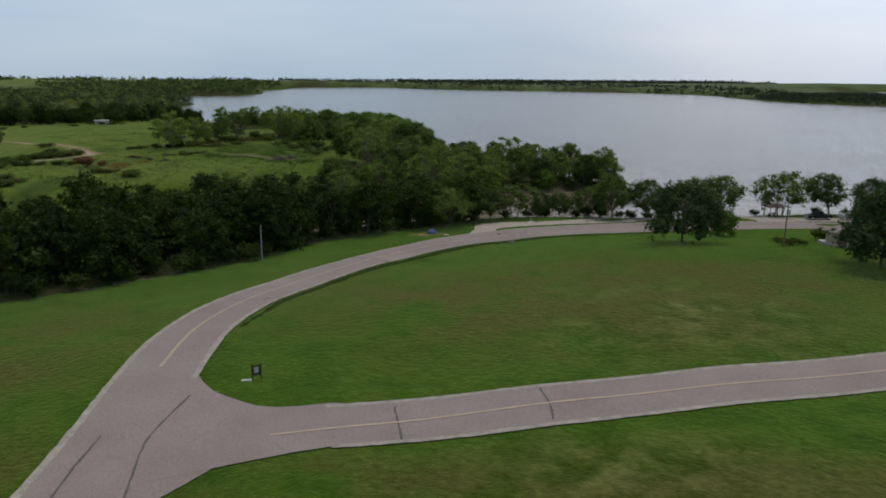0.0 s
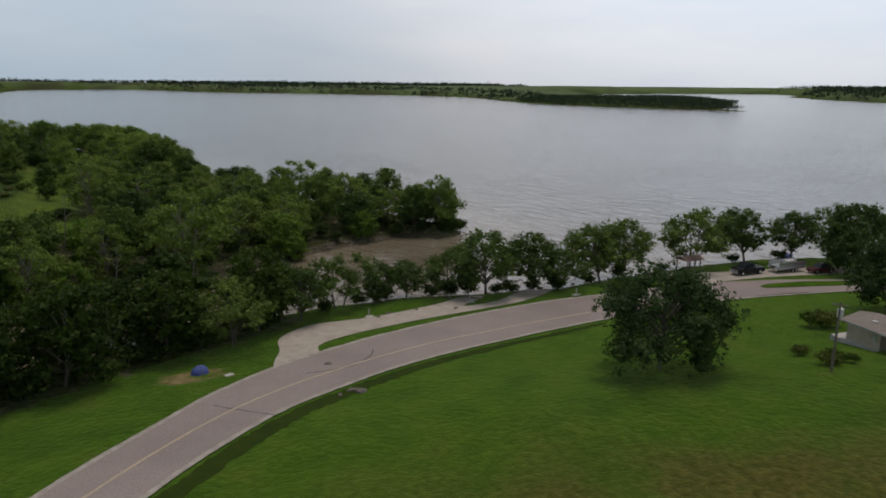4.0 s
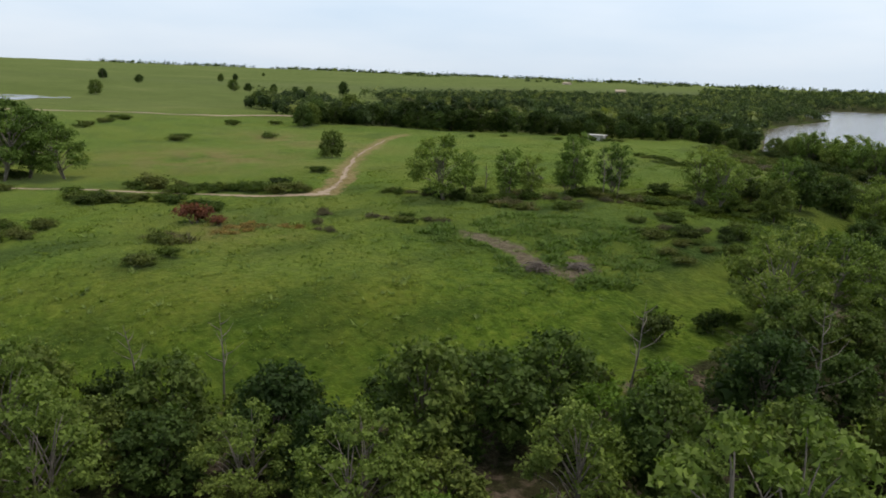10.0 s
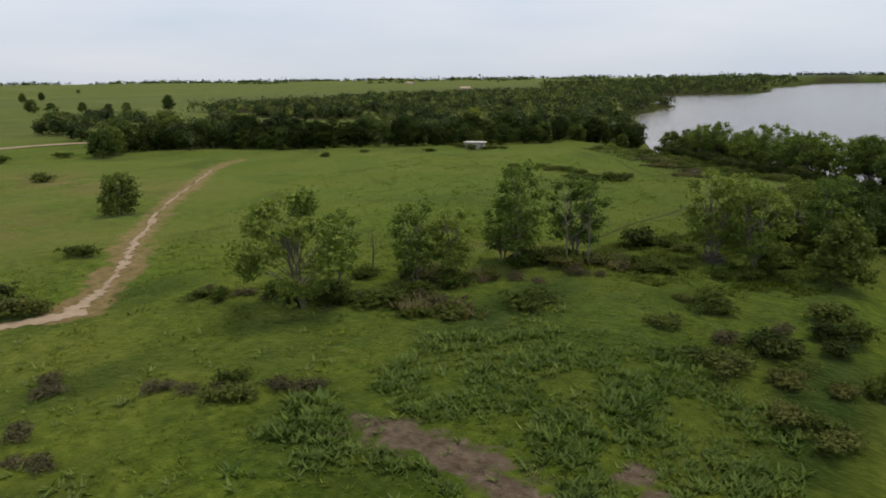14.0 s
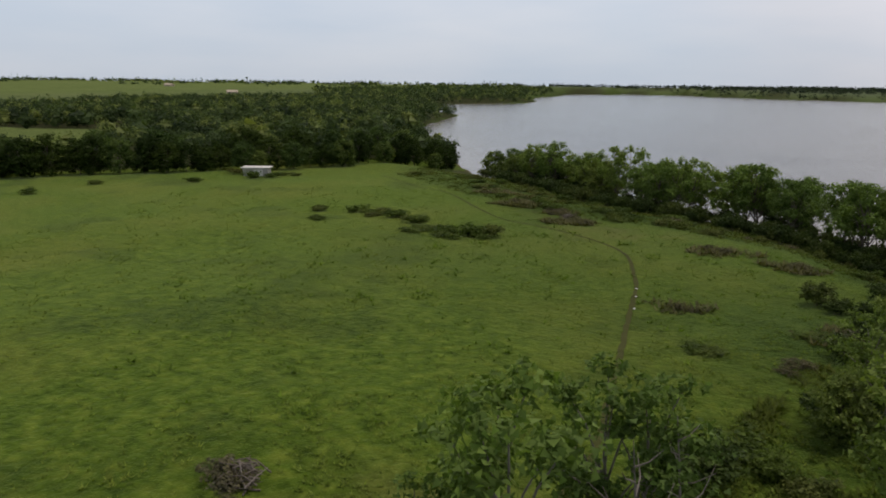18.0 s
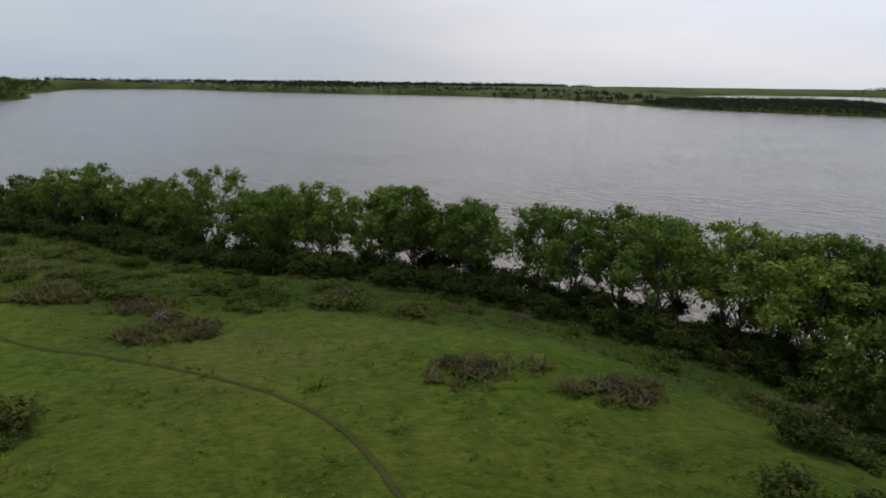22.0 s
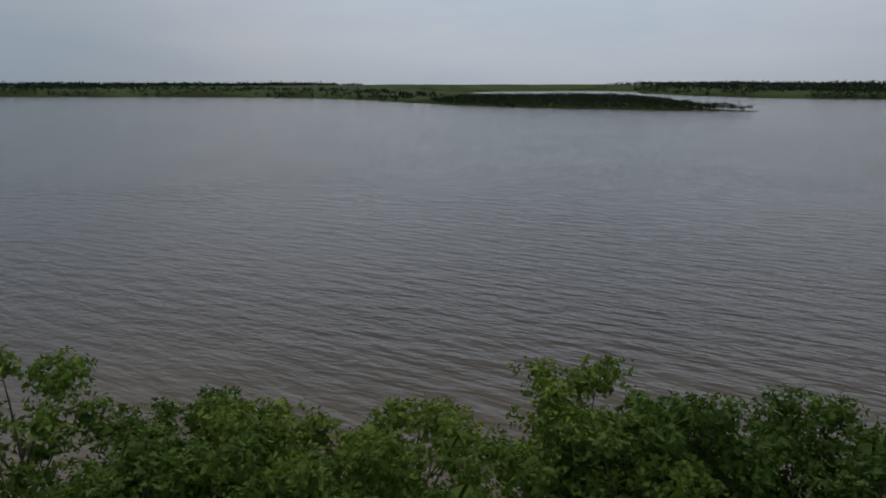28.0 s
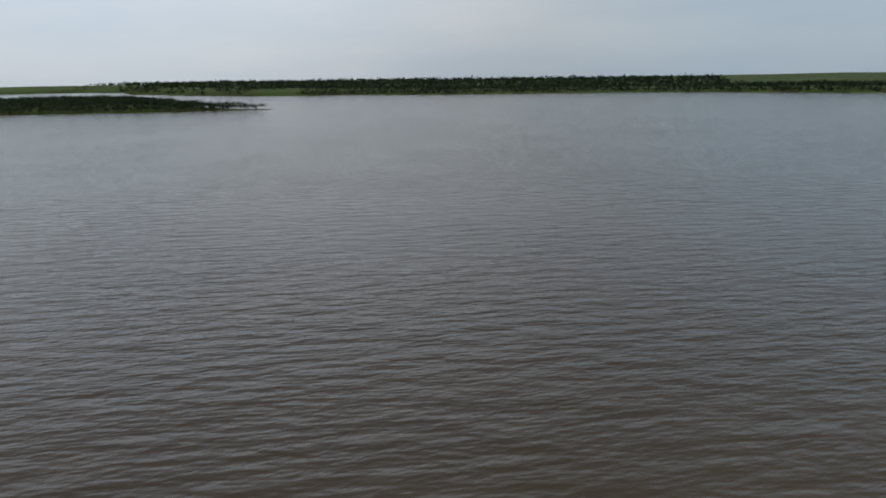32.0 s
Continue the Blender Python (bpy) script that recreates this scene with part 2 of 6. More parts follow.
def water_material():
    m = Mat("muddy_water", 0.12)
    m.p.inputs["IOR"].default_value = 1.33
    m.p.inputs["Specular IOR Level"].default_value = 0.5
    silt = m.ramp(m.noise(0.06, 4), (0.3, (0.138, 0.108, 0.072)), (0.7, (0.178, 0.146, 0.104)))
    deep = m.ramp(m.noise(0.01, 3), (0.3, (0.040, 0.029, 0.019)), (0.7, (0.052, 0.038, 0.026)))
    m.color(m.mix(m.attr("shallow"), deep, silt))
    a = m.noise(0.30, 2, (0.5, 1.35, 1), 66)
    b = m.noise(1.15, 2, (0.6, 1.25, 1), 54)
    c = m.step(m.noise(0.016, 3), 0.3, 0.7)
    h = m.calc("ADD", m.calc("MULTIPLY", a, m.calc("ADD", m.calc("MULTIPLY", c, 0.4), 0.5)), m.calc("MULTIPLY", b, 0.15))
    m.bump(h, 1.3, 0.46)
    return m.m


def asphalt_material():
    m = Mat("worn_asphalt", 0.9)
    base = m.ramp(m.noise(0.12, 5), (0.3, (0.220, 0.178, 0.158)), (0.7, (0.280, 0.230, 0.204)))
    grain = m.ramp(m.noise(7.0, 3), (0.3, (0.78, 0.78, 0.78)), (0.7, (1.1, 1.1, 1.1)))
    m.color(m.mix(1.0, base, grain, "MULTIPLY"))
    m.bump(m.noise(20.0, 2), 0.01, 0.5)
    return m.m


def speckled(name, dark, light, scale=1.0, rough=0.9, bump=0.05, detail=5):
    m = Mat(name, rough)
    m.p.inputs["Specular IOR Level"].default_value = 0.06
    f = m.noise(scale, detail)
    m.color(m.mix(0.35, m.ramp(f, (0.28, dark), (0.72, light)), m.ramp(m.noise(scale * 7, 3), (0.3, dark), (0.7, light))))
    if bump:
        m.bump(f, bump)
    return m.m


def leaf_material(name, dark, light, odd, tone_of=""):
    """Foliage: each tree has its own tone, and each leaf spray its own within that."""
    m = Mat(name, 0.62)
    info = m.attr(tone_of) if tone_of else m.t.nodes.new("ShaderNodeObjectInfo").outputs["Random"]
    isle = m.t.nodes.new("ShaderNodeNewGeometry").outputs["Random Per Island"]
    where = m.step(m.noise(0.07, 3), 0.3, 0.7)
    tone = m.ramp(m.mix(0.3, info, where), (0.1, dark), (0.5, light), (0.9, odd))
    spray = m.ramp(isle, (0.0, (0.66, 0.68, 0.6)), (0.6, (1.0, 1.0, 1.0)), (1.0, (1.32, 1.3, 1.1)))
    bough = m.ramp(m.noise(0.55, 3), (0.3, (0.74, 0.78, 0.80)), (0.7, (1.26, 1.22, 1.15)))
    col = m.mix(1.0, m.mix(1.0, tone, spray, "MULTIPLY"), bough, "MULTIPLY")
    m.color(col)
    m.p.inputs["Specular IOR Level"].default_value = 0.1
    tr = m.node("ShaderNodeBsdfTranslucent")
    m.link(m.mix(1.0, col, (1.1, 1.25, 0.5), "MULTIPLY"), tr.inputs["Color"])
    mx = m.node("ShaderNodeMixShader")
    mx.inputs["Fac"].default_value = 0.3
    m.link(m.p.outputs[0], mx.inputs[1])
    m.link(tr.outputs[0], mx.inputs[2])
    m.link(mx.outputs[0], m.t.nodes["Material Output"].inputs["Surface"])
    return m.m


def plain(name, c, rough=0.6, metal=0.0, vary=0.12):
    m = Mat(name, rough)
    m.p.inputs["Metallic"].default_value = metal
    lo, hi = tuple(v * (1 - vary) for v in c), tuple(min(1, v * (1 + vary)) for v in c)
    m.color(m.ramp(m.noise(2.5, 5), (0.3, lo), (0.7, hi)))
    return m.m


GROUND = ground_material()
WATER = water_material()
ASPHALT = asphalt_material()
GRAVEL = speckled("pale_gravel", (0.270, 0.232, 0.190), (0.420, 0.370, 0.310), 0.9)
DIRT = speckled("sandy_dirt", (0.230, 0.175, 0.110), (0.440, 0.365, 0.260), 0.5)
TRAIL = speckled("trodden_earth", (0.034, 0.042, 0.010), (0.074, 0.074, 0.024), 0.7)
YELLOW = speckled("faded_yellow_paint", (0.330, 0.262, 0.190), (0.450, 0.365, 0.262), 1.5, bump=0)
CRACK = plain("tar_seam", (0.10, 0.09, 0.085), 0.9)
BARK = speckled("grey_bark", (0.075, 0.062, 0.048), (0.190, 0.165, 0.135), 3.0)
PALE_BARK = speckled("pale_cottonwood_bark", (0.120, 0.105, 0.085), (0.260, 0.235, 0.195), 3.0)
DEAD = speckled("bleached_dead_wood", (0.120, 0.102, 0.084), (0.250, 0.222, 0.190), 4.0)
LEAF = leaf_material("broad_leaves", (0.032, 0.060, 0.018), (0.072, 0.114, 0.029), (0.150, 0.190, 0.048))
# far leaves shifted to blue-grey: distance haze is painted into the colour
LEAF_FAR_HAZE = leaf_material("far_wood_hazed_leaves", (0.024, 0.042, 0.018), (0.080, 0.118, 0.042), (0.210, 0.240, 0.078), "tone")
# backlit darkness and bluish haze of the far shores, both put into the colour
FAR_BACKLIT = leaf_material("far_backlit_hazed_leaves", (0.020, 0.033, 0.022), (0.030, 0.046, 0.030), (0.056, 0.072, 0.040), "tone")
# darker copy of the broad leaves, with the wood's shade put into the colour
LEAF_SHADED = leaf_material("shaded_wood_leaves", (0.018, 0.035, 0.006), (0.026, 0.047, 0.008), (0.044, 0.068, 0.012))
LEAF_ROW = leaf_material("shore_row_leaves", (0.084, 0.138, 0.034), (0.132, 0.200, 0.046), (0.205, 0.262, 0.062))
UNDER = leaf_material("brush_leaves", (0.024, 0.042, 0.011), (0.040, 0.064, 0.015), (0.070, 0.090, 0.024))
LEAF_DARK = leaf_material("oak_leaves", (0.038, 0.066, 0.024), (0.050, 0.082, 0.028), (0.066, 0.100, 0.032))
LEAF_PALE = leaf_material("cottonwood_leaves", (0.112, 0.168, 0.036), (0.134, 0.190, 0.044), (0.164, 0.212, 0.054))
LEAF_BRIGHT = leaf_material("young_bright_leaves", (0.092, 0.160, 0.026), (0.104, 0.178, 0.028), (0.124, 0.190, 0.034))
SCRUB = leaf_material("scrub_leaves", (0.050, 0.082, 0.015), (0.074, 0.110, 0.021), (0.118, 0.126, 0.040))
WEED = leaf_material("meadow_weeds", (0.082, 0.140, 0.017), (0.108, 0.172, 0.023), (0.148, 0.194, 0.035))
RANKWEED = leaf_material("rank_weed_leaves", (0.032, 0.062, 0.006), (0.052, 0.090, 0.009), (0.084, 0.104, 0.018))
PALEWEED = leaf_material("pale_leafy_weeds", (0.096, 0.158, 0.040), (0.124, 0.188, 0.050), (0.160, 0.212, 0.066))
RUST = leaf_material("dead_red_leaves", (0.110, 0.042, 0.028), (0.130, 0.052, 0.034), (0.150, 0.065, 0.040))
STRAW = leaf_material("withered_straw", (0.190, 0.130, 0.040), (0.230, 0.160, 0.052), (0.260, 0.190, 0.070))
GREYTWIG = leaf_material("dry_grey_brush", (0.080, 0.078, 0.044), (0.104, 0.098, 0.058), (0.136, 0.122, 0.078))


# ---------------------------------------------------------------- plan
WATER_Z = -4.0


def smooth(v):
    v = np.clip(v, 0, 1)
    return v * v * (3 - 2 * v)


def curve(pts, n=6, closed=False):
    """Catmull-Rom through plan points."""
    p = np.array(pts, float)
    if closed:
        q = np.vstack([p[-1], p, p[0], p[1]])
    else:
        q = np.vstack([2 * p[0] - p[1], p, 2 * p[-1] - p[-2]])
    out = []
    for i in range(1, len(q) - 2):
        a, b, c, d = q[i - 1], q[i], q[i + 1], q[i + 2]
        for k in range(n):
            t = k / n
            out.append(0.5 * (2 * b + (c - a) * t + (2 * a - 5 * b + 4 * c - d) * t * t + (3 * b - a - 3 * c + d) * t ** 3))
    if not closed:
        out.append(p[-1])
    return np.array(out)


# shore of the near land: the park, the cove, the wooded point, the long tree row, the far west bank
SHORE_PARK = [(330, -300), (240, 20), (165, 125), (112, 160), (86, 165), (66, 162), (50, 159), (35, 159), (20, 160), (4, 156), (-12, 150), (-28, 142), (-46, 133), (-50, 137), (-38, 149), (-28, 161), (-14, 170), (-3, 176), (11, 186), (23, 195), (35, 200), (45, 198), (50, 204)]
SHORE_POINT = [(47, 215), (41, 229), (33, 241), (24, 251), (12, 261), (3, 272), (-4, 286), (-8, 302), (-11, 320), (-16, 340), (-27, 359), (-45, 381), (-58, 395), (-78, 407), (-95, 428), (-115, 444), (-140, 460), (-154, 480), (-205, 580), (-248, 668), (-278, 757), (-290, 815), (-321, 957), (-345, 985), (-430, 1120), (-480, 1370), (-390, 1535), (-410, 1660), (-530, 2150), (-560, 2690), (-640, 2790), (-560, 3300), (-300, 3650)]
SHORE_NORTH = [(-300, 3640), (-230, 3500), (10, 2830), (160, 2620), (380, 2430), (560, 2180), (640, 1840), (570, 1420), (548, 1190), (592, 1010), (640, 900), (670, 855), (682, 882), (712, 942), (770, 1022), (850, 1112), (960, 1220), (1000, 1400), (1080, 1900), (1300, 2550), (1900, 2980), (2400, 3050), (2600, 2950), (2350, 2500), (1850, 1980), (1520, 1500), (1440, 1260), (1480, 1120), (1400, 900), (1410, 740), (1425, 500), (1345, 320), (1190, 110), (1180, -300)]
_near = np.vstack([curve(SHORE_PARK, 5), curve(SHORE_POINT, 5)])
LAND_A = np.vstack([_near, [(100, 3720), (100, 6000), (-6000, 6000), (-6000, -6000), (330, -6000)]])
LAND_B = np.vstack([curve(SHORE_NORTH, 5), [(1180, -6000), (6000, -6000), (6000, 6000), (-700, 6000), (-700, 3750)]])


def signed(poly, x, y):
    """Distance into the polygon (positive inside)."""
    best = np.full(x.shape, 1e18)
    inside = np.zeros(x.shape, bool)
    for (ax, ay), (bx, by) in zip(poly, np.roll(poly, -1, 0)):
        dx, dy = bx - ax, by - ay
        t = np.clip(((x - ax) * dx + (y - ay) * dy) / (dx * dx + dy * dy + 1e-12), 0, 1)
        best = np.minimum(best, (x - ax - t * dx) ** 2 + (y - ay - t * dy) ** 2)
        if ay != by:
            inside ^= ((ay > y) != (by > y)) & (x < (bx - ax) * (y - ay) / (by - ay) + ax)
    return np.where(inside, 1, -1) * np.sqrt(best)


def waves(x, y, size, seed):
    """Cheap smooth variation of about -1 to 1."""
    r = np.random.RandomState(seed)
    out = 0
    for _ in range(5):
        a, ph, k = r.uniform(0, 6.28), r.uniform(0, 6.28), r.uniform(0.7, 1.9) / size * 6.28
        out = out + np.sin(k * (x * np.cos(a) + y * np.sin(a)) + ph)
    return out / 3


def inland(x, y):
    return np.maximum(signed(LAND_A, x, y), signed(LAND_B, x, y)) + 1.2 * waves(x, y, 17, 3) * 0.6


def height(x, y, d=None):
    x, y = np.asarray(x, float), np.asarray(y, float)
    d = inland(x, y) if d is None else d
    r = np.hypot(x + 40, y - 220)
    field = smooth((y - 132) / 38) * smooth((-x - 18) / 40)
    z = 0.5 + 1.9 * field * smooth((520 - r) / 200) + 3.4 * np.exp(-((x + 100) / 75) ** 2 - ((y - 252) / 70) ** 2)
    z = z + 25 * smooth((r - 900) / 2700) + 2.2 * waves(x, y, 900, 5) * smooth((r - 500) / 900)
    z = z + 9 * smooth((-x - 350) / 900) * smooth((700 - y) / 500) * smooth((3500 - r) / 2000)
    z = z + 0.16 * waves(x, y, 28, 7) + 0.35 * waves(x, y, 75, 8) * smooth(d / 40)
    z = z + 2.6 * np.exp(-((x - 44) / 24) ** 2 - ((y - 112) / 14) ** 2) - 0.35 * np.exp(-((x - 12) / 14) ** 2 - ((y - 125) / 5) ** 2)
    up = WATER_Z + 0.9 * smooth(d / 3.5) + (z - WATER_Z - 0.9) * smooth(d / (80 - 38 * field))
    return np.where(d > 0, up, WATER_Z - 0.1 - np.minimum(2.5, -d * 0.15))


def hz(x, y):
    return float(height(np.array([x]), np.array([y]))[0])


# woods as plan outlines
WOOD_SOUTH = [(-190, 20), (-75, 66), (-57, 82), (-46, 96), (-37, 105), (-30, 115), (-21, 131), (-6, 142), (3, 147), (9, 151), (6, 155), (-12, 149), (-30, 140), (-46, 131), (-60, 142), (-70, 130), (-82, 114), (-112, 92), (-190, 66)]
WOOD_POINT = [(-33, 160), (-12, 173), (8, 187), (30, 200), (46, 202), (45, 214), (39, 227), (31, 238), (22, 248), (10, 258), (1, 269), (-6, 284), (-15, 290), (-20, 302), (-25, 320), (-31, 340), (-34, 334), (-31, 318), (-28, 300), (-27, 282), (-26, 262), (-26, 245), (-25, 228), (-23, 210), (-25, 195), (-29, 184), (-36, 173), (-44, 163), (-53, 152), (-52, 143)]
WOOD_NORTH = [(-6, 284), (-9, 301), (-12, 319), (-16, 338), (-27, 352), (-31, 340), (-25, 320), (-20, 302), (-15, 290)]
WOOD_THIN = [(-54, 268), (-27, 246), (-26, 262), (-27, 282), (-28, 300), (-31, 318), (-34, 334), (-41, 318), (-45, 300), (-52, 282)]
WEST_NEAR = [(-262, 320), (-256, 352), (-226, 372), (-205, 405), (-175, 440), (-160, 485), (-205, 585), (-248, 668), (-262, 720), (-430, 720), (-520, 560), (-400, 440), (-330, 360), (-300, 325)]
WEST_FAR = [(-262, 720), (-292, 815), (-322, 955), (-345, 985), (-430, 1120), (-480, 1370), (-395, 1535), (-420, 1660), (-620, 1660), (-770, 1490), (-770, 1144), (-790, 940), (-700, 730), (-610, 545), (-520, 560), (-430, 720)]
# clearings in the far woods: x, y and half widths
GLADES = [(-285, 402, 36, 22), (-325, 436, 46, 32), (-352, 470, 46, 44), (-400, 486, 60, 30), (-243, 514, 12, 8), (-590, 832, 40, 20), (-444, 503, 40, 16), (-226, 479, 10, 7), (-365, 515, 40, 26), (-217, 470, 18, 10), (-328, 615, 40, 22), (-254, 529, 34, 16), (-313, 448, 36, 14), (-440, 640, 60, 30), (-360, 780, 50, 26), (-480, 900, 60, 40), (-620, 1000, 70, 60), (-560, 1180, 60, 50), (-700, 1250, 60, 60)]
WOOD_ROW = [(-20, 346), (-38, 372), (-56, 392), (-77, 404), (-94, 424), (-113, 440), (-138, 457), (-150, 466), (-146, 452), (-126, 432), (-104, 414), (-84, 396), (-64, 381), (-48, 362), (-32, 340)]
ROW_BRUSH = [(-28, 336), (-50, 366), (-66, 385), (-86, 398), (-106, 416), (-126, 434), (-128, 424), (-116, 404), (-104, 390), (-88, 376), (-72, 366), (-60, 354), (-52, 342), (-44, 324)]


def link_mesh(name, verts, faces, material, parent=None, smooth_shade=False):
    me = bpy.data.meshes.new(name)
    me.from_pydata(verts if isinstance(verts, list) else verts.tolist(), [], faces if isinstance(faces, list) else faces.tolist())
    me.materials.append(material)
    if smooth_shade:
        me.polygons.foreach_set("use_smooth", [True] * len(me.polygons))
    ob = new(name, me)
    if parent is not None:
        ob.parent = parent
    return ob


def part(name, bm, material, parent, label=""):
    """One bmesh as one mesh object under a thing or a part."""
    me = bpy.data.meshes.new(name)
    bm.to_mesh(me)
    bm.free()
    me.materials.append(material)
    ob = new(name, me)
    ob.parent = parent
    return tagged(ob, label)


# ---------------------------------------------------------------- ground and water
def spread(lo, hi, step, far_lo, far_hi, grow=1.09):
    mid = list(np.arange(lo, hi + 0.01, step))
    s, v, up = step, hi, []
    while v < far_hi:
        s *= grow
        v += s
        up.append(v)
    s, v, down = step, lo, []
    while v > far_lo:
        s *= grow
        v -= s
        down.append(v)
    return np.array(down[::-1] + mid + up)


gx, gy = spread(-200, 110, 2.0, -4300, 4000), spread(20, 470, 2.0, -900, 4300)
GX, GY = np.meshgrid(gx, gy)
GD = inland(GX, GY)
GZ = height(GX, GY, GD)
nx, ny = len(gx), len(gy)
idx = np.arange(nx * ny).reshape(ny, nx)
quads = np.stack([idx[:-1, :-1], idx[:-1, 1:], idx[1:, 1:], idx[1:, :-1]], -1).reshape(-1, 4)
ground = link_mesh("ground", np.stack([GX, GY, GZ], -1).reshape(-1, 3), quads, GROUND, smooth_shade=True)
tagged(ground, "green lakeside land of mown lawn, meadow and prairie", "ground", kind="structure")


def mask(name, values):
    a = ground.data.attributes.new(name, "FLOAT", "POINT")
    a.data.foreach_set("value", np.clip(values, 0, 1).astype(np.float32).ravel())


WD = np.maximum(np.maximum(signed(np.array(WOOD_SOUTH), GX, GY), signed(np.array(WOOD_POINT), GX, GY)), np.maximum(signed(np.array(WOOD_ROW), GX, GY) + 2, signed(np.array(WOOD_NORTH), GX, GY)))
# ground between far trees darkened too, painted shade over the lit grass
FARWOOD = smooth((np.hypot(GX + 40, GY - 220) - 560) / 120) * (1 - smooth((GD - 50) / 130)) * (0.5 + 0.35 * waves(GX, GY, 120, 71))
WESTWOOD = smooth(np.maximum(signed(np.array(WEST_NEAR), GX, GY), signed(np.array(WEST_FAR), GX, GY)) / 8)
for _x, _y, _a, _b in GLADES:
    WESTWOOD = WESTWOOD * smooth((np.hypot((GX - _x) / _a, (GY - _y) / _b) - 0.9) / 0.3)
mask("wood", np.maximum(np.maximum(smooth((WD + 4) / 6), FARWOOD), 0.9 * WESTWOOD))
COVE = np.exp(-((GX - 5) / 45) ** 2 - ((GY - 182) / 26) ** 2)
mask("mud", (1 - smooth((GD - 0.4 - 1.6 * COVE) / 2.4)) * smooth((620 - np.hypot(GX, GY - 200)) / 100))
park = smooth((GX + 70 - 0.55 * (GY - 60)) / 10 + 3) * smooth((172 - GY) / 10)
mask("meadow", 1 - park)
GR = np.hypot(GX + 40, GY - 220)
mask("tall_grass", 1 - smooth((GR - 260) / 160))
FARBANK = smooth((GR - 480) / 120) * (1 - smooth((GD - 15) / 60))
mask("prairie", smooth((GR - 260) / 160) * (1 - 0.9 * FARBANK))
# how far the painted haze takes over the grass, growing with distance
mask("remote_haze", smooth((GR - 800) / 500) * smooth((GX + 1400) / 900) * (1 - FARBANK))
LANE = [(-219, 319), (-206, 299), (-176, 274), (-155, 255), (-124, 231), (-114, 224), (-106, 216.5), (-103, 212)]
LANE_W = [(-101.5, 213), (-104, 207), (-107, 201), (-113, 194.5), (-128, 179.5), (-143, 163), (-158, 149), (-180, 130)]


def near_line(line, width):
    return np.exp(-(np.min([np.hypot(GX - a, GY - b) for a, b in curve(line, 10)], axis=0) / width) ** 2)


mask("dirt", 0.95 * near_line(LANE, 3.4) + 0.42 * near_line(LANE_W, 1.6) + 0.85 * np.exp(-((GX + 3) / 6) ** 2 - ((GY - 135) / 2.4) ** 2))
mask("litter", 0.8 * near_line([(-63, 211.5), (-57, 212.5), (-52, 212), (-47, 210.5)], 2.6) + 0.75 * near_line([(-48, 218), (-45, 215.5), (-43.5, 212)], 1.9) + 0.5 * np.exp(-((GX + 92) / 3) ** 2 - ((GY - 256) / 3) ** 2) + 0.42 * smooth((WD + 6) / 5))
RB = np.minimum(signed(np.array([(-20, 330), (-44, 318), (-60, 345), (-76, 358), (-96, 362), (-112, 374), (-150, 410), (-160, 470), (-60, 400)]), GX, GY), 12)
mask("rank", 0.6 * np.exp(-((GX + 57) / 14) ** 2 - ((GY - 292) / 22) ** 2) + 0.9 * FARBANK + smooth((RB + 6) / 10) * (0.75 + 0.25 * waves(GX, GY, 14, 61)) + 0.3 * smooth((GY - 272) / 34) * smooth((GX + 140) / 50) + 0.5 * np.exp(-((GX + 58) / 20) ** 2 - ((GY - 234) / 22) ** 2) + 0.85 * smooth(waves(GX, GY, 22, 62) * 0.9 - 0.1) * smooth((262 - GY) / 20) * smooth((GX + 128) / 20))
mask("clover", np.exp(-((GX - 27) / 14) ** 2 - ((GY - 78) / 12) ** 2) * 1.2 + np.exp(-((GX - 14) / 14) ** 2 - ((GY - 42) / 6) ** 2))
mask("dry", np.exp(-((GX + 165) / 30) ** 2 - ((GY - 215) / 22) ** 2) + np.exp(-((GX + 210) / 40) ** 2 - ((GY - 265) / 14) ** 2) + 0.9 * np.exp(-((GX + 84) / 9) ** 2 - ((GY - 187) / 6) ** 2) + np.exp(-((GX + 80) / 7) ** 2 - ((GY - 256) / 4) ** 2) + 0.6 * np.exp(-((GX + 82) / 12) ** 2 - ((GY - 345) / 8) ** 2) + np.exp(-((GX - 12) / 30) ** 2 - ((GY - 84) / 17) ** 2) * 1.3 + np.exp(-((GX - 34) / 22) ** 2 - ((GY - 92) / 12) ** 2) + 0.8 * smooth((50 - GY) / 8) + np.exp(-((GX + 40) / 9) ** 2 - ((GY - 62) / 20) ** 2))

wx, wy = np.append(gx[::3], gx[-1]), np.append(gy[::3], gy[-1])
WX, WY = np.meshgrid(wx, wy)
wi = np.arange(len(wx) * len(wy)).reshape(len(wy), len(wx))
water = link_mesh("water", np.stack([WX, WY, np.full(WX.shape, WATER_Z)], -1).reshape(-1, 3), np.stack([wi[:-1, :-1], wi[:-1, 1:], wi[1:, 1:], wi[1:, :-1]], -1).reshape(-1, 4), WATER)
_sh = water.data.attributes.new("shallow", "FLOAT", "POINT")
_sh.data.foreach_set("value", np.exp(np.minimum(0, inland(WX, WY) + 8) / 26).astype(np.float32).ravel())
tagged(water, "wide muddy brown lake with small wind ripples", "lake", kind="structure")


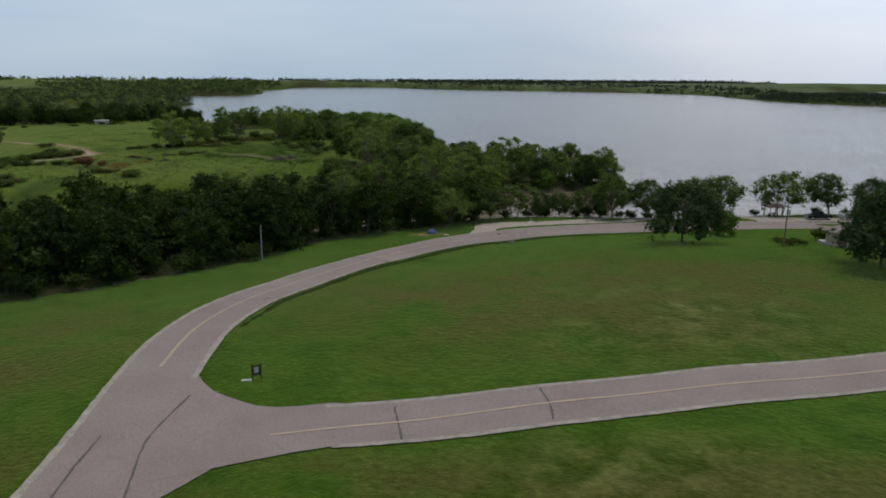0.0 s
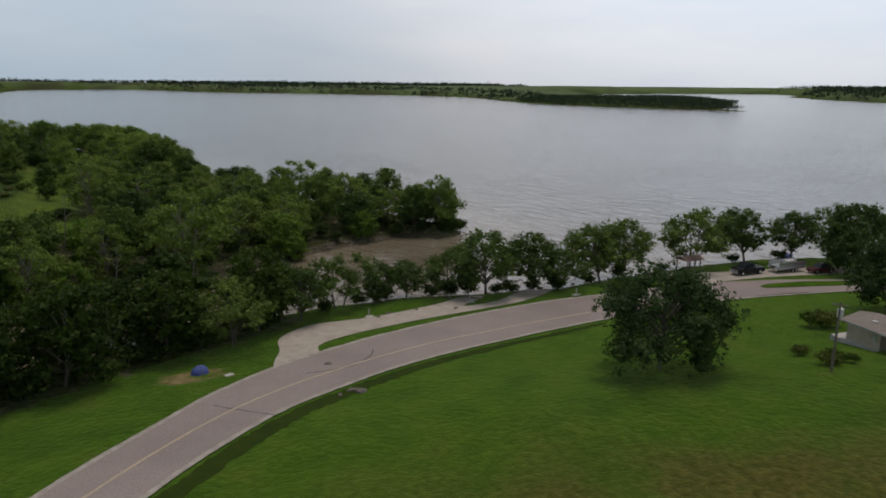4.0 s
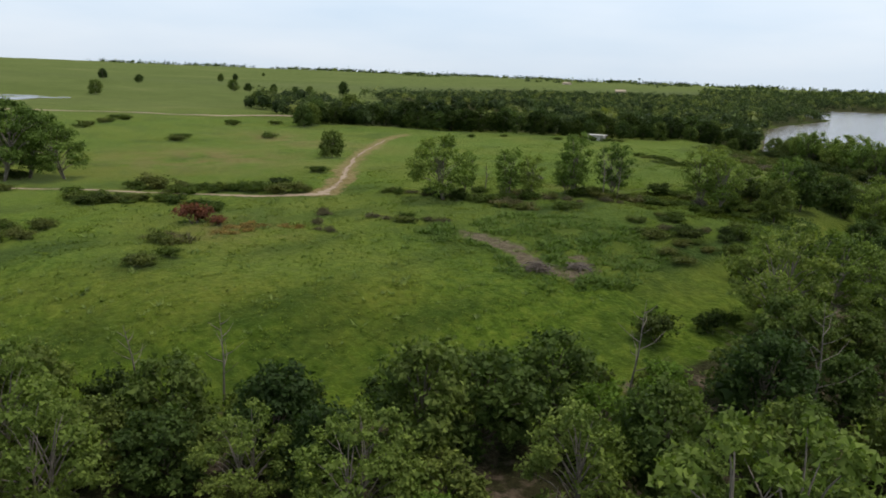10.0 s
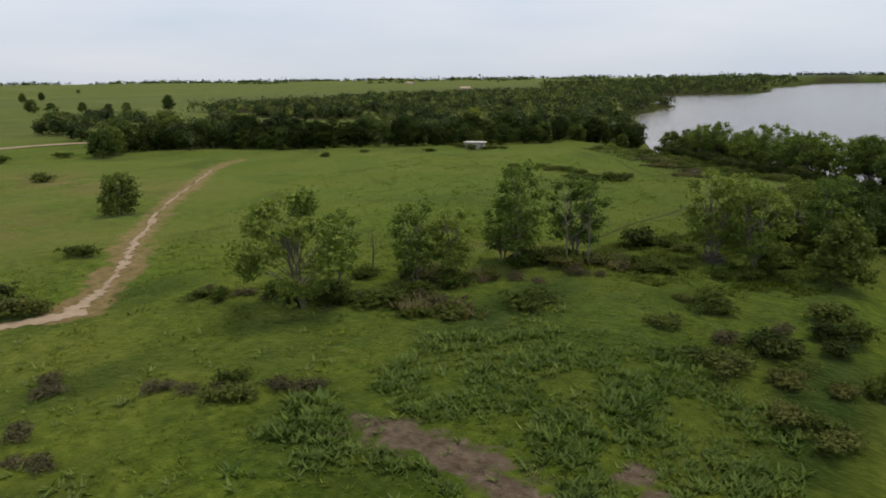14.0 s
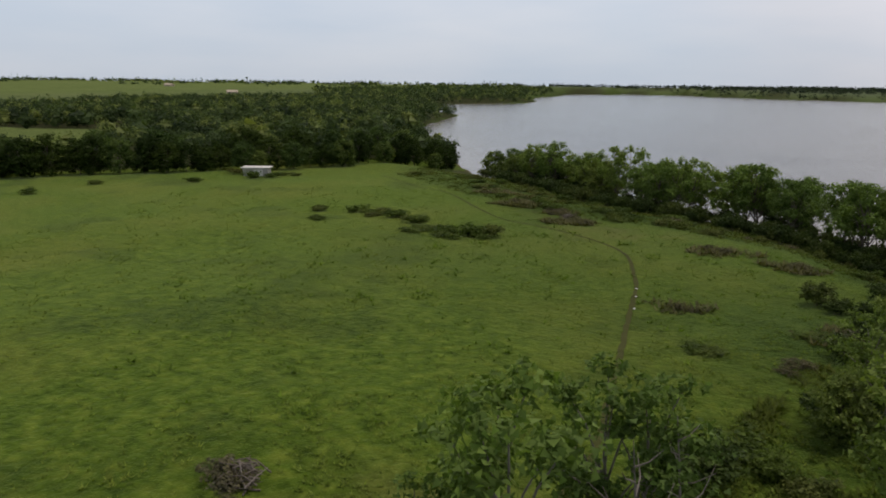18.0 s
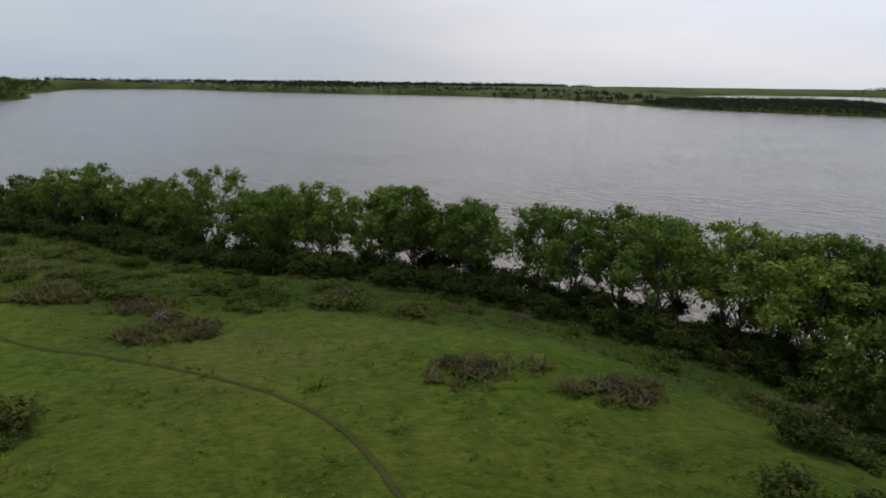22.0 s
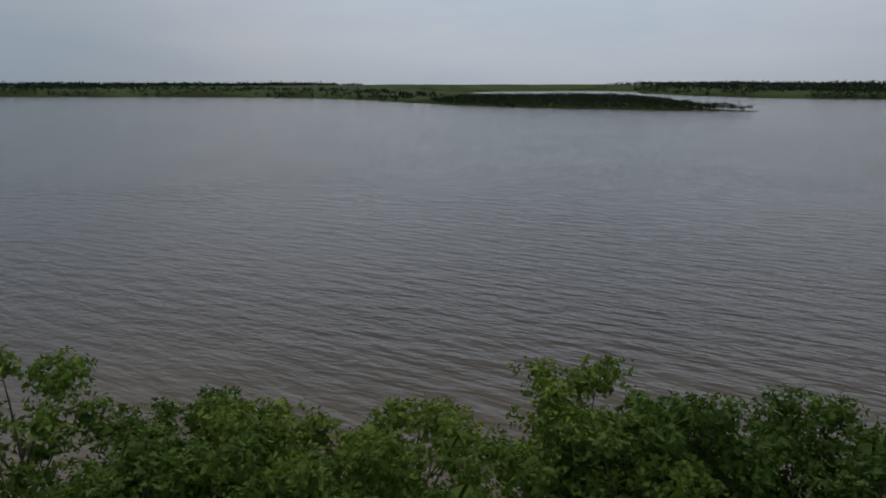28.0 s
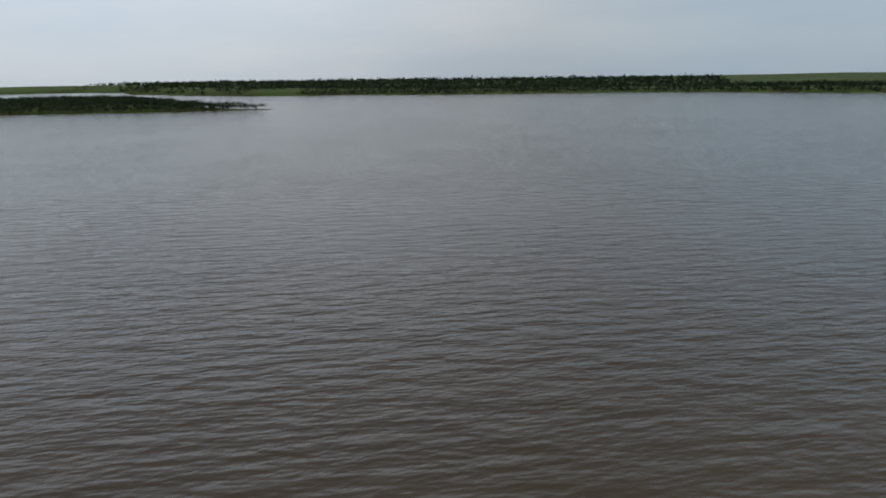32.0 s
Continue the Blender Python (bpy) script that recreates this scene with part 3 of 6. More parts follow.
# ---------------------------------------------------------------- roads
def ribbon(name, line, widths, lift, material, parent=None, wobble=0.0, seed=1, cross=4, n=10):
    """A strip draped on the ground along a plan line; widths: one for each point of it."""
    pts = curve([(p[0], p[1]) for p in line], n)
    wid = np.interp(np.linspace(0, len(line) - 1, len(pts)), range(len(line)), widths)
    tan = np.gradient(pts, axis=0)
    tan /= np.linalg.norm(tan, axis=1)[:, None] + 1e-9
    nor = np.stack([-tan[:, 1], tan[:, 0]], 1)
    r = np.random.RandomState(seed)
    verts = []
    for i in range(len(pts)):
        for k in range(cross + 1):
            o = (k / cross - 0.5) * wid[i]
            if k in (0, cross):
                o += r.uniform(-wobble, wobble)
            verts.append(pts[i] + nor[i] * o)
    v = np.array(verts)
    v = np.column_stack([v, height(v[:, 0], v[:, 1]) + lift])
    i = np.arange(len(pts) - 1)[:, None] * (cross + 1) + np.arange(cross)[None]
    i = i.ravel()
    f = np.stack([i, i + 1, i + cross + 2, i + cross + 1], 1)
    if material is None:
        return v, f
    return link_mesh(name, v, f, material, parent, True)


def patch(name, outline, lift, material, parent=None, step=1.0, n=4, wob=0.0):
    """An area of ground cover: outline smoothed, filled with a grid-fine draped mesh."""
    ring = curve(outline, n, closed=True)
    bm = bmesh.new()
    vs = [bm.verts.new((x, y, 0)) for x, y in ring]
    bm.faces.new(vs)
    lo, hi = ring.min(0), ring.max(0)
    for axis, (a, b) in enumerate(zip(lo, hi)):
        for c in np.arange(a + step, b, step):
            co, no = [0, 0, 0], [0, 0, 0]
            co[axis], no[axis] = c, 1
            bmesh.ops.bisect_plane(bm, geom=bm.verts[:] + bm.edges[:] + bm.faces[:], plane_co=co, plane_no=no)
    xy = np.array([(v.co.x, v.co.y) for v in bm.verts])
    for v, z in zip(bm.verts, height(xy[:, 0], xy[:, 1])):
        v.co.z = z + lift
    me = bpy.data.meshes.new(name)
    bmesh.ops.recalc_face_normals(bm, faces=bm.faces[:])
    bm.to_mesh(me)
    bm.free()
    me.materials.append(material)
    ob = new(name, me)
    if parent is not None:
        ob.parent = parent
    return ob


MAIN = [(-15, -60), (-21.5, 25), (-22.8, 42), (-24.6, 58), (-25.1, 73), (-22.2, 87), (-14.8, 103.5), (-4.2, 119), (7.7, 130.6), (25.7, 138.8), (43.8, 143.9), (66, 146.4), (86, 143.5), (115, 130), (152, 101)]
MAIN_W = [6.8, 6.8, 6.8, 6.5, 6.5, 6.7, 7.2, 7.8, 9.4, 10.6, 10.6, 9.2, 8.0, 8.0, 8.0]
SIDE = [(-22, 44.5), (-8.5, 50.0), (5.2, 53.0), (20, 56.6), (40.2, 61.6), (70, 70), (110, 83), (150, 99)]
road = ribbon("road", MAIN, MAIN_W, 0.10, ASPHALT, wobble=0.08)
tagged(road, "worn pinkish grey asphalt park road curving to the lake", "road", kind="structure")
side = ribbon("road", SIDE, [6.7] * 8, 0.092, ASPHALT, wobble=0.08)
tagged(side, "worn grey asphalt side road through the lawn", "road", kind="structure")
tagged(patch("road", [(-24, 62), (-21.8, 60), (-20.8, 57), (-18, 54.6), (-13, 53.2), (-8, 54), (-10, 51), (-20, 50)], 0.084, ASPHALT), "asphalt corner of the road junction", "road", kind="structure")
tagged(patch("road", [(-20, 36), (-18.8, 38), (-17.5, 41.5), (-14, 45), (-9, 46.6), (-5, 48), (-10, 51), (-20, 48)], 0.080, ASPHALT), "asphalt corner of the road junction", "road", kind="structure")

tagged(patch("road", [(-24, 36), (-19, 38), (-14, 46), (-11, 51), (-14, 53), (-19, 56), (-23, 60), (-24, 48)], 0.074, ASPHALT), "asphalt in the middle of the road junction", "road", kind="structure")


# ---------------------------------------------------------------- trees
def tubes(segs, sides=6):
    """Tapered limbs: rows of (start, end, r0, r1), joined into one vertex and face list."""
    verts, faces = [], []
    for a, b, r0, r1 in segs:
        a, b = np.array(a, float), np.array(b, float)
        d = b - a
        d /= np.linalg.norm(d) + 1e-9
        u = np.cross(d, (0.3, 0.9, 0.1))
        u /= np.linalg.norm(u) + 1e-9
        w = np.cross(d, u)
        base = len(verts)
        for p, r in ((a, r0), (b, r1)):
            for k in range(sides):
                t = 6.2832 * k / sides
                verts.append(tuple(p + r * (math.cos(t) * u + math.sin(t) * w)))
        for k in range(sides):
            n = (k + 1) % sides
            faces.append((base + k, base + n, base + sides + n, base + sides + k))
    return verts, faces


def sprays(centres, radii, count, size, seed, flat=0.8, lower=0.35):
    """Foliage on the outside of overlapping lobes: twig tufts, each of a few small pointed blades."""
    r = np.random.RandomState(seed)
    c, rad = np.array(centres, float), np.array(radii, float)
    each = 10 if count > 300 else 5
    tufts = max(3, count // each)
    count = tufts * each
    which = r.choice(len(c), tufts, p=rad ** 2 / (rad ** 2).sum())
    d = r.normal(size=(tufts, 3))
    d /= np.linalg.norm(d, axis=1)[:, None]
    d[:, 2] = np.where((d[:, 2] < 0) & (r.rand(tufts) > lower), -d[:, 2], d[:, 2])
    depth = 1.02 - 0.42 * r.rand(tufts) ** 2
    depth = np.where(r.rand(tufts) < 0.16, depth * 1.22, depth)
    hub = c[which] + d * (rad[which] * depth)[:, None] * (1, 1, flat)
    wide = size * r.uniform(0.8, 1.9, tufts)
    hub, wide, out = np.repeat(hub, each, 0), np.repeat(wide, each), np.repeat(d, each, 0)
    p = hub + r.normal(size=(count, 3)) * wide[:, None] * (0.75, 0.75, 0.5)
    nrm = r.normal(scale=0.75, size=(count, 3)) + out * 0.55
    nrm[:, 2] += 0.45
    nrm /= np.linalg.norm(nrm, axis=1)[:, None]
    u = np.cross(nrm, r.normal(size=(count, 3)))
    u /= np.linalg.norm(u, axis=1)[:, None] + 1e-9
    v = np.cross(nrm, u)
    s = size * r.uniform(0.5, 1.2, count)[:, None]
    k = r.uniform(0.4, 0.75, count)[:, None]
    droop = np.array((0, 0, -0.12)) * s
    q = np.stack([p - u * s * 0.8 - v * s * k * 0.5, p + u * s + droop, p + v * s * k * 1.5 - u * s * 0.2], 1)
    return q.reshape(-1, 3), np.arange(count * 3).reshape(-1, 3)


_ico = bmesh.new()
bmesh.ops.create_icosphere(_ico, subdivisions=1, radius=1)
ICO_V = np.array([v.co for v in _ico.verts])
ICO_F = np.array([[v.index for v in f.verts] for f in _ico.faces])
_ico.free()


def inner(centres, radii, each, size, seed):
    """The leafy inside of a crown: larger sprays set deeper than the outer ones."""
    v, f = sprays(centres, radii, each * len(centres), size, seed + 5, lower=0.6)
    r = np.random.RandomState(seed + 6)
    V, n = [v], len(v)
    for c, q in zip(centres, radii):
        tri = (ICO_V * (q * 0.78 * r.uniform(0.75, 1.2, (len(ICO_V), 1))) * (1, 1, 0.8))[ICO_F]
        tri = tri + r.normal(0, 0.12 * q, (len(ICO_F), 1, 3)) + np.asarray(c)
        V.append(tri.reshape(-1, 3))
        n += 60
    return np.vstack(V), np.arange(n).reshape(-1, 3)


def tree(name, tall, wide, seed, leaves, material, bark, label, size=0.42, bare=0.22, lobes=11, lean=0.06, stems=1, core=0.74, lobe=0.86):
    """Trunk with limbs, and a crown of leaf sprays round the limbs' ends. Returns the thing, standing at the origin."""
    r = np.random.RandomState(seed)
    thing = new(name)
    segs, centres, radii = [], [], []
    for s in range(stems):
        a0 = r.uniform(0, 6.28)
        off = np.array([math.cos(a0), math.sin(a0), 0]) * (0.5 * (stems > 1))
        top = off + np.array([r.normal() * lean * tall, r.normal() * lean * tall, tall * 0.62]) + off * (2.2 * (stems > 1))
        r0 = tall * 0.020 / math.sqrt(stems)
        knots = [off + (top - off) * t + np.array([r.normal(), r.normal(), 0]) * 0.012 * tall * (0 < t < 1) for t in (0, 0.3, 0.6, 1)]
        knots[0] = knots[0] - np.array([0, 0, 0.4])
        for i in range(3):
            segs.append((knots[i], knots[i + 1], r0 * (1 - 0.25 * i), r0 * (0.75 - 0.25 * i) + 0.03))
        n = max(3, lobes // stems)
        for i in range(n):
            f = (i + 0.5) / n
            h = tall * (bare + (0.93 - bare) * f)
            ang = 2.4 * i + r.uniform(-0.5, 0.5) + a0
            belly = math.sin(math.pi * min(1, 0.22 + 0.72 * f)) ** 0.8
            reach = wide * 0.5 * belly * (r.uniform(0.45, 0.85) + 0.5 * (1 - lobe))
            rad = wide * 0.5 * lobe * r.uniform(0.32, 0.52) * (0.65 + 0.5 * belly)
            tip = top * (h / (tall * 0.62)) if h < tall * 0.62 else top + np.array([0, 0, h - tall * 0.62])
            tip = np.array([tip[0] + reach * math.cos(ang), tip[1] + reach * math.sin(ang), min(h, tall - rad * 0.8)])
            st = off + (top - off) * min(0.98, max(0.25, f * 0.9))
            mid = st * 0.45 + tip * 0.55 + np.array([0, 0, 0.05 * tall])
            segs.append((st, mid, r0 * 0.42, r0 * 0.26))
            segs.append((mid, tip, r0 * 0.26, 0.02))
            centres.append(tip)
            radii.append(rad)
    v, f = tubes(segs, 5)
    link_mesh("trunk", v, f, bark, thing, True)
    v, f = sprays(centres, radii, leaves, size, seed + 1)
    if core:
        v2, f2 = inner(centres, np.array(radii) * core, 28, size * 1.35, seed)
        v, f = np.vstack([v, v2]), np.vstack([f, f2 + len(v)])
    link_mesh("crown", v, f, material, thing)
    return tagged(thing, label, "tree")


def shrub(name, tall, wide, seed, leaves, material, label, size=0.3, core=0.7):
    r = np.random.RandomState(seed)
    thing = new(name)
    c, rad, segs = [], [], []
    for i in range(7):
        a, q = r.uniform(0, 6.28), r.uniform(0.1, 0.36) * wide
        rr = r.uniform(0.2, 0.32) * wide
        h = max(0.3, tall * r.uniform(0.35, 0.7))
        c.append((q * math.cos(a), q * math.sin(a), h))
        rad.append(min(rr, tall * 0.75))
        segs.append(((0.1 * q * math.cos(a), 0.1 * q * math.sin(a), -0.2), c[-1], 0.05, 0.015))
    v, f = tubes(segs, 4)
    tagged(link_mesh("stem", v, f, BARK, thing), kind="stuff")
    v, f = sprays(c, rad, leaves, size, seed + 1, flat=min(1.0, tall / wide * 1.2))
    if core:
        v2, f2 = inner(c, np.array(rad) * core * (0.55 + 0.45 * min(1, tall / wide)), 26, size * 1.35, seed)
        v, f = np.vstack([v, v2]), np.vstack([f, f2 + len(v)])
    link_mesh("foliage", v, f, material, thing)
    return tagged(thing, label, "shrub")


def place(thing, x, y, scale=1.0, turn=0.0, sink=0.15, squash=1.0):
    thing.matrix_basis = Matrix.LocRotScale((x, y, hz(x, y) - sink), Euler((0, 0, turn)), (scale, scale, scale * squash))
    return thing


def put_copy(proto, x, y, z, scale, turn, squash=1.0):
    c = copy_thing(proto, Matrix.Identity(4))
    c.matrix_basis = Matrix.LocRotScale((x, y, z), Euler((0, 0, turn)), (scale, scale, scale * squash))
    return c


def scatter(outline, gap, seed, margin=0.0, tries=30):
    """Blue-noise points in a plan outline."""
    r = np.random.RandomState(seed)
    poly = np.array(outline, float)
    lo, hi = poly.min(0), poly.max(0)
    n = int((hi - lo).prod() / gap ** 2 * tries / 4)
    cand = lo + r.rand(n, 2) * (hi - lo)
    cand = cand[signed(poly, cand[:, 0], cand[:, 1]) > margin]
    kept = np.zeros((0, 2))
    for p in cand:
        if len(kept) == 0 or ((kept - p) ** 2).sum(1).min() > gap * gap:
            kept = np.vstack([kept, p])
    return kept


# the kinds of tree: each is built once, the rest of its kind are copies
PROTOS = []


def kind(maker, *a, **k):
    t = maker(*a, **k)
    PROTOS.append(t)
    return t


ASH = [kind(tree, "ash_tree", 10.0, 8.6, 11 + i, 3800, LEAF, BARK, "dense green broadleaf tree in the wood", size=0.3, bare=0.12, lobes=21) for i in range(5)]
SOUTH = [kind(tree, "ash_tree", 10.8, 9.0, 21 + i, 3200, LEAF_SHADED, BARK, "dense dark green broadleaf tree in the south wood", size=0.3, bare=0.1, lobes=20) for i in range(4)]
TALL = [kind(tree, "elm_tree", 11.8, 8.6, 31 + i, 3900, LEAF, BARK, "tall green broadleaf tree in the wood", size=0.3, bare=0.18, lobes=22) for i in range(3)]
COTTON = [kind(tree, "cottonwood_tree", 13.5, 10.0, 51 + i, 4800, LEAF_PALE, PALE_BARK, "pale green cottonwood with light bark", size=0.26, bare=0.2, lobes=34, stems=2, core=0.55, lobe=0.62) for i in range(2)]
BANKER = [kind(tree, "willow_tree", 12.5, 8.8, 61 + i, 6400, LEAF_ROW, BARK, "green waterside tree with bare forking stems", size=0.22, bare=0.32, lobes=30, stems=2 + i % 2, core=0.6, lobe=0.74) for i in range(4)]
BRIGHT = [kind(tree, "maple_tree", 8.5, 7.0, 66 + i, 3000, LEAF_BRIGHT, BARK, "bright green young tree on the bank", size=0.25, bare=0.1, lobes=18) for i in range(2)]
SHRUBS = [kind(shrub, "shrub", 2.6, 4.6, 71 + i, 900, SCRUB, "low dark green shrub in rough grass", 0.2) for i in range(4)]
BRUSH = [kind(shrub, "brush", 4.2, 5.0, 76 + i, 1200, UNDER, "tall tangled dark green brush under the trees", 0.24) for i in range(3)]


def grow(protos, weights, pts, seed, lo=0.8, hi=1.2, group="", flat=(0.88, 1.1), sink=0.15):
    r = np.random.RandomState(seed)
    pts = np.array(pts, float)
    zs = height(pts[:, 0], pts[:, 1])
    out = []
    for (x, y), z in zip(pts, zs):
        p = protos[r.choice(len(protos), p=np.array(weights) / sum(weights))]
        c = put_copy(p, x, y, z - sink, r.uniform(lo, hi), r.uniform(0, 6.28), r.uniform(*flat))
        if group:
            tagged(c, group=group)
        out.append(c)
    return out


def wood(protos, weights, outline, gap, seed, lo, hi, group, margin=0.0, shore=1.5, skip=()):
    pts = scatter(outline, gap, seed, margin)
    pts = pts[inland(pts[:, 0], pts[:, 1]) > shore]
    for x, y, rad in skip:
        pts = pts[np.hypot(pts[:, 0] - x, pts[:, 1] - y) > rad]
    grow(protos, weights, pts, seed, lo, hi, group)


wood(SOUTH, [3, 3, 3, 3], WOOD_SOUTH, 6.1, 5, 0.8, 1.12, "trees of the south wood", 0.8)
wood(ASH + TALL + COTTON + BRIGHT, [3, 3, 3, 3, 3, 1.3, 1.3, 1.3, 0.9, 0.9, 0.6, 0.6], WOOD_POINT, 5.9, 6, 0.58, 0.96, "trees of the wooded point", 0.5, 3.6, skip=((-3, 178, 7), (11, 190, 5), (45, 203, 5)))
wood(BANKER + TALL, [2, 2, 2, 2, 1, 1, 1], WOOD_NORTH, 5.2, 14, 0.98, 1.18, "trees of the shore row", 0.0, 1.0)
wood(ASH + COTTON + BANKER[:1], [1, 1, 1, 1, 1, 1, 1, 1], WOOD_THIN, 9.0, 12, 0.5, 0.85, "trees of the wooded point", 0.5)
wood(BANKER + ASH[:2] + COTTON[:1], [3, 3, 3, 3, 0.7, 0.7, 0.5], [(-18, 346), (-36, 371), (-54, 391), (-76, 404), (-92, 424), (-99, 418), (-82, 396), (-61, 382), (-44, 364), (-26, 340)], 5.4, 7, 1.0, 1.18, "trees of the shore row", 0.0, 1.0)
wood(BANKER + ASH[:2], [3, 3, 3, 3, 1, 1], [(-92, 424), (-112, 440), (-130, 451), (-133, 443), (-116, 430), (-99, 418)], 5.2, 9, 0.84, 1.04, "trees of the shore row", 0.0, 1.0)
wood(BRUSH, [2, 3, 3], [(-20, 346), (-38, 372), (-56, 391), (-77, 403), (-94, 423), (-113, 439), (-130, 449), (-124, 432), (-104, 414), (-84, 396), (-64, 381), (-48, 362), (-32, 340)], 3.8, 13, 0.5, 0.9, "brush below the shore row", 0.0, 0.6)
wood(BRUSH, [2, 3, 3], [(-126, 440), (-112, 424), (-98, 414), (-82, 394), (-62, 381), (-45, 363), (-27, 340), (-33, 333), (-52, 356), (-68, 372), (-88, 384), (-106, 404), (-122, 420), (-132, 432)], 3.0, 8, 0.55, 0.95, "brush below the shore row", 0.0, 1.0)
wood(SHRUBS, [1, 1, 1, 1], ROW_BRUSH, 7.5, 15, 0.35, 0.6, "bushes above the shore row", 0.5, 1.0)
# trees that stand out by themselves
grow(COTTON[:1], [1], [(-3.5, 178.5)], 90, 1.03, 1.05, sink=0.3)
grow(BRIGHT[:1], [1], [(11, 189.5)], 91, 1.0, 1.02)
grow(BRIGHT[1:], [1], [(13.5, 187.6)], 92, 0.62, 0.64)
grow(COTTON[1:], [1], [(44, 203)], 93, 0.78, 0.8)
grow(BRIGHT, [1, 1], [(28, 200), (-26, 167), (-19, 170)], 94, 0.6, 0.75)

grow(ASH[:4] + COTTON, [0.6, 0.6, 0.6, 0.6, 2, 2], [(-61, 274), (-58, 279), (-55, 286), (-51, 292), (-53, 300), (-48, 303)], 95, 0.42, 0.56, "trees of the wooded point")

# undergrowth along the edges of the woods
EDGE = curve([(-75, 66), (-57, 82), (-46, 96), (-37, 105), (-30, 115), (-21, 131), (-6, 142), (3, 147)], 4)
EDGE2 = curve([(-36, 334), (-41, 318), (-45, 300), (-53, 282), (-56, 268), (-46, 254), (-38, 240), (-31, 224), (-28, 208), (-29, 195), (-33, 184), (-40, 172), (-48, 162), (-56, 152), (-63, 141)], 2)
EDGE3 = curve([(-30, 162), (-14, 172), (-3, 178), (10, 188), (24, 197), (36, 202), (46, 202)], 6)
_r = np.random.RandomState(17)
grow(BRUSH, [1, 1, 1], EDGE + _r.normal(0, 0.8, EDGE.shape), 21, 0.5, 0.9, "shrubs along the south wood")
grow(SHRUBS + BRUSH, [1, 1, 1, 1, 1, 1, 1], EDGE2 + _r.normal(0, 1.6, EDGE2.shape), 22, 0.6, 1.05, "shrubs along the wooded point")
_e3 = EDGE3[::3] + np.array((-1.2, 1.6))
grow(BRUSH + SHRUBS[:1], [1, 1, 1, 0.6], _e3 + _r.normal(0, 0.7, _e3.shape), 23, 0.4, 0.65, "shrubs along the cove bank")
grow(BANKER + BRIGHT[:1], [1, 1, 1, 1, 1], [(46.5, 205), (48, 209), (44, 207)], 26, 0.6, 0.8, "trees on the cove bank")
grow(BRUSH, [1, 1, 1], [(48, 202.5), (50, 206), (49.5, 211), (46, 201), (48.5, 216)], 27, 0.5, 0.75, "shrubs along the cove bank")
_e4 = EDGE3[::2] + np.array((-3.0, 4.0))
grow(BRUSH + SHRUBS[:1], [2, 2, 2, 1], _e4 + _r.normal(0, 0.9, _e4.shape), 24, 0.55, 0.9, "shrubs along the cove bank")
grow(BRIGHT + COTTON[:1] + ASH[:2], [0.7, 0.7, 2, 1.5, 1.5], [(-36, 160.5), (-31, 164), (-41, 157), (-24, 168), (-44, 152), (-37, 153)], 25, 0.55, 0.8, "trees on the cove bank")

# trees along the park shore
LEAF_PARK = leaf_material("park_tree_leaves", (0.056, 0.088, 0.026), (0.082, 0.122, 0.034), (0.135, 0.178, 0.046))
PARKSIDE = [kind(tree, "hackberry_tree", 10.0, 9.2, 141 + i, 5600, LEAF_PARK, BARK, "dark green spreading tree with a bare trunk by the shore", size=0.22, bare=0.3, lobes=28, stems=1 + i % 2, core=0.58, lobe=0.74) for i in range(3)]
SHORE_TREES = [(4.5, 148.5, .78), (1.5, 144, .7), (7.5, 151.5, .7), (10, 151, .72), (15.5, 155, .7), (21, 158.5, .62), (26, 159.5, .6), (32, 158, .7), (37, 156.5, .9), (44.5, 157, .9), (49, 156, .66), (57, 158.5, 1.0), (62, 160.5, .9), (76, 161.5, 1.0), (88, 163, 1.0), (96, 161, .9), (104, 158, .9)]
for i, (x, y, k) in enumerate(SHORE_TREES):
    grow([PARKSIDE[i % 3]], [1], [(x, y)], 30 + i, k * 1.0, k * 1.12, "trees along the park shore", flat=(0.9, 1.04))
grow(BRUSH, [1, 1, 1], [(23, 158.5), (29, 158.6), (34.5, 157.6), (41, 157.5), (55, 159), (70, 161), (93, 161), (18, 156), (45, 158.4), (20.5, 155.5), (13, 153.5), (31, 156.5), (38.5, 155.3), (61, 159), (48, 155.5), (84, 161)], 45, 0.42, 0.75, "brush along the park shore")

OAK = kind(tree, "oak_tree", 12.0, 14.5, 81, 15000, LEAF_DARK, BARK, "large round dark green oak alone on the mown lawn", size=0.21, bare=0.2, lobes=46, lean=0.02, core=0.62, lobe=0.66)
DARK = kind(tree, "oak_tree", 13.0, 12.5, 83, 8000, LEAF_DARK, BARK, "broad dark green oak shading the park lawn", size=0.3, bare=0.16, lobes=38, lean=0.02, core=0.66, lobe=0.7)
put_copy(OAK, 39.8, 118, hz(39.8, 118) - 0.1, 0.86, 0.4)
grow([DARK], [1], [(61, 98), (68, 91), (71, 104), (80, 128), (98, 149), (95, 137)], 47, 0.76, 0.94, "oaks by the park building")
grow(BRIGHT[:1], [1], [(52, 132)], 48, 0.62, 0.64)

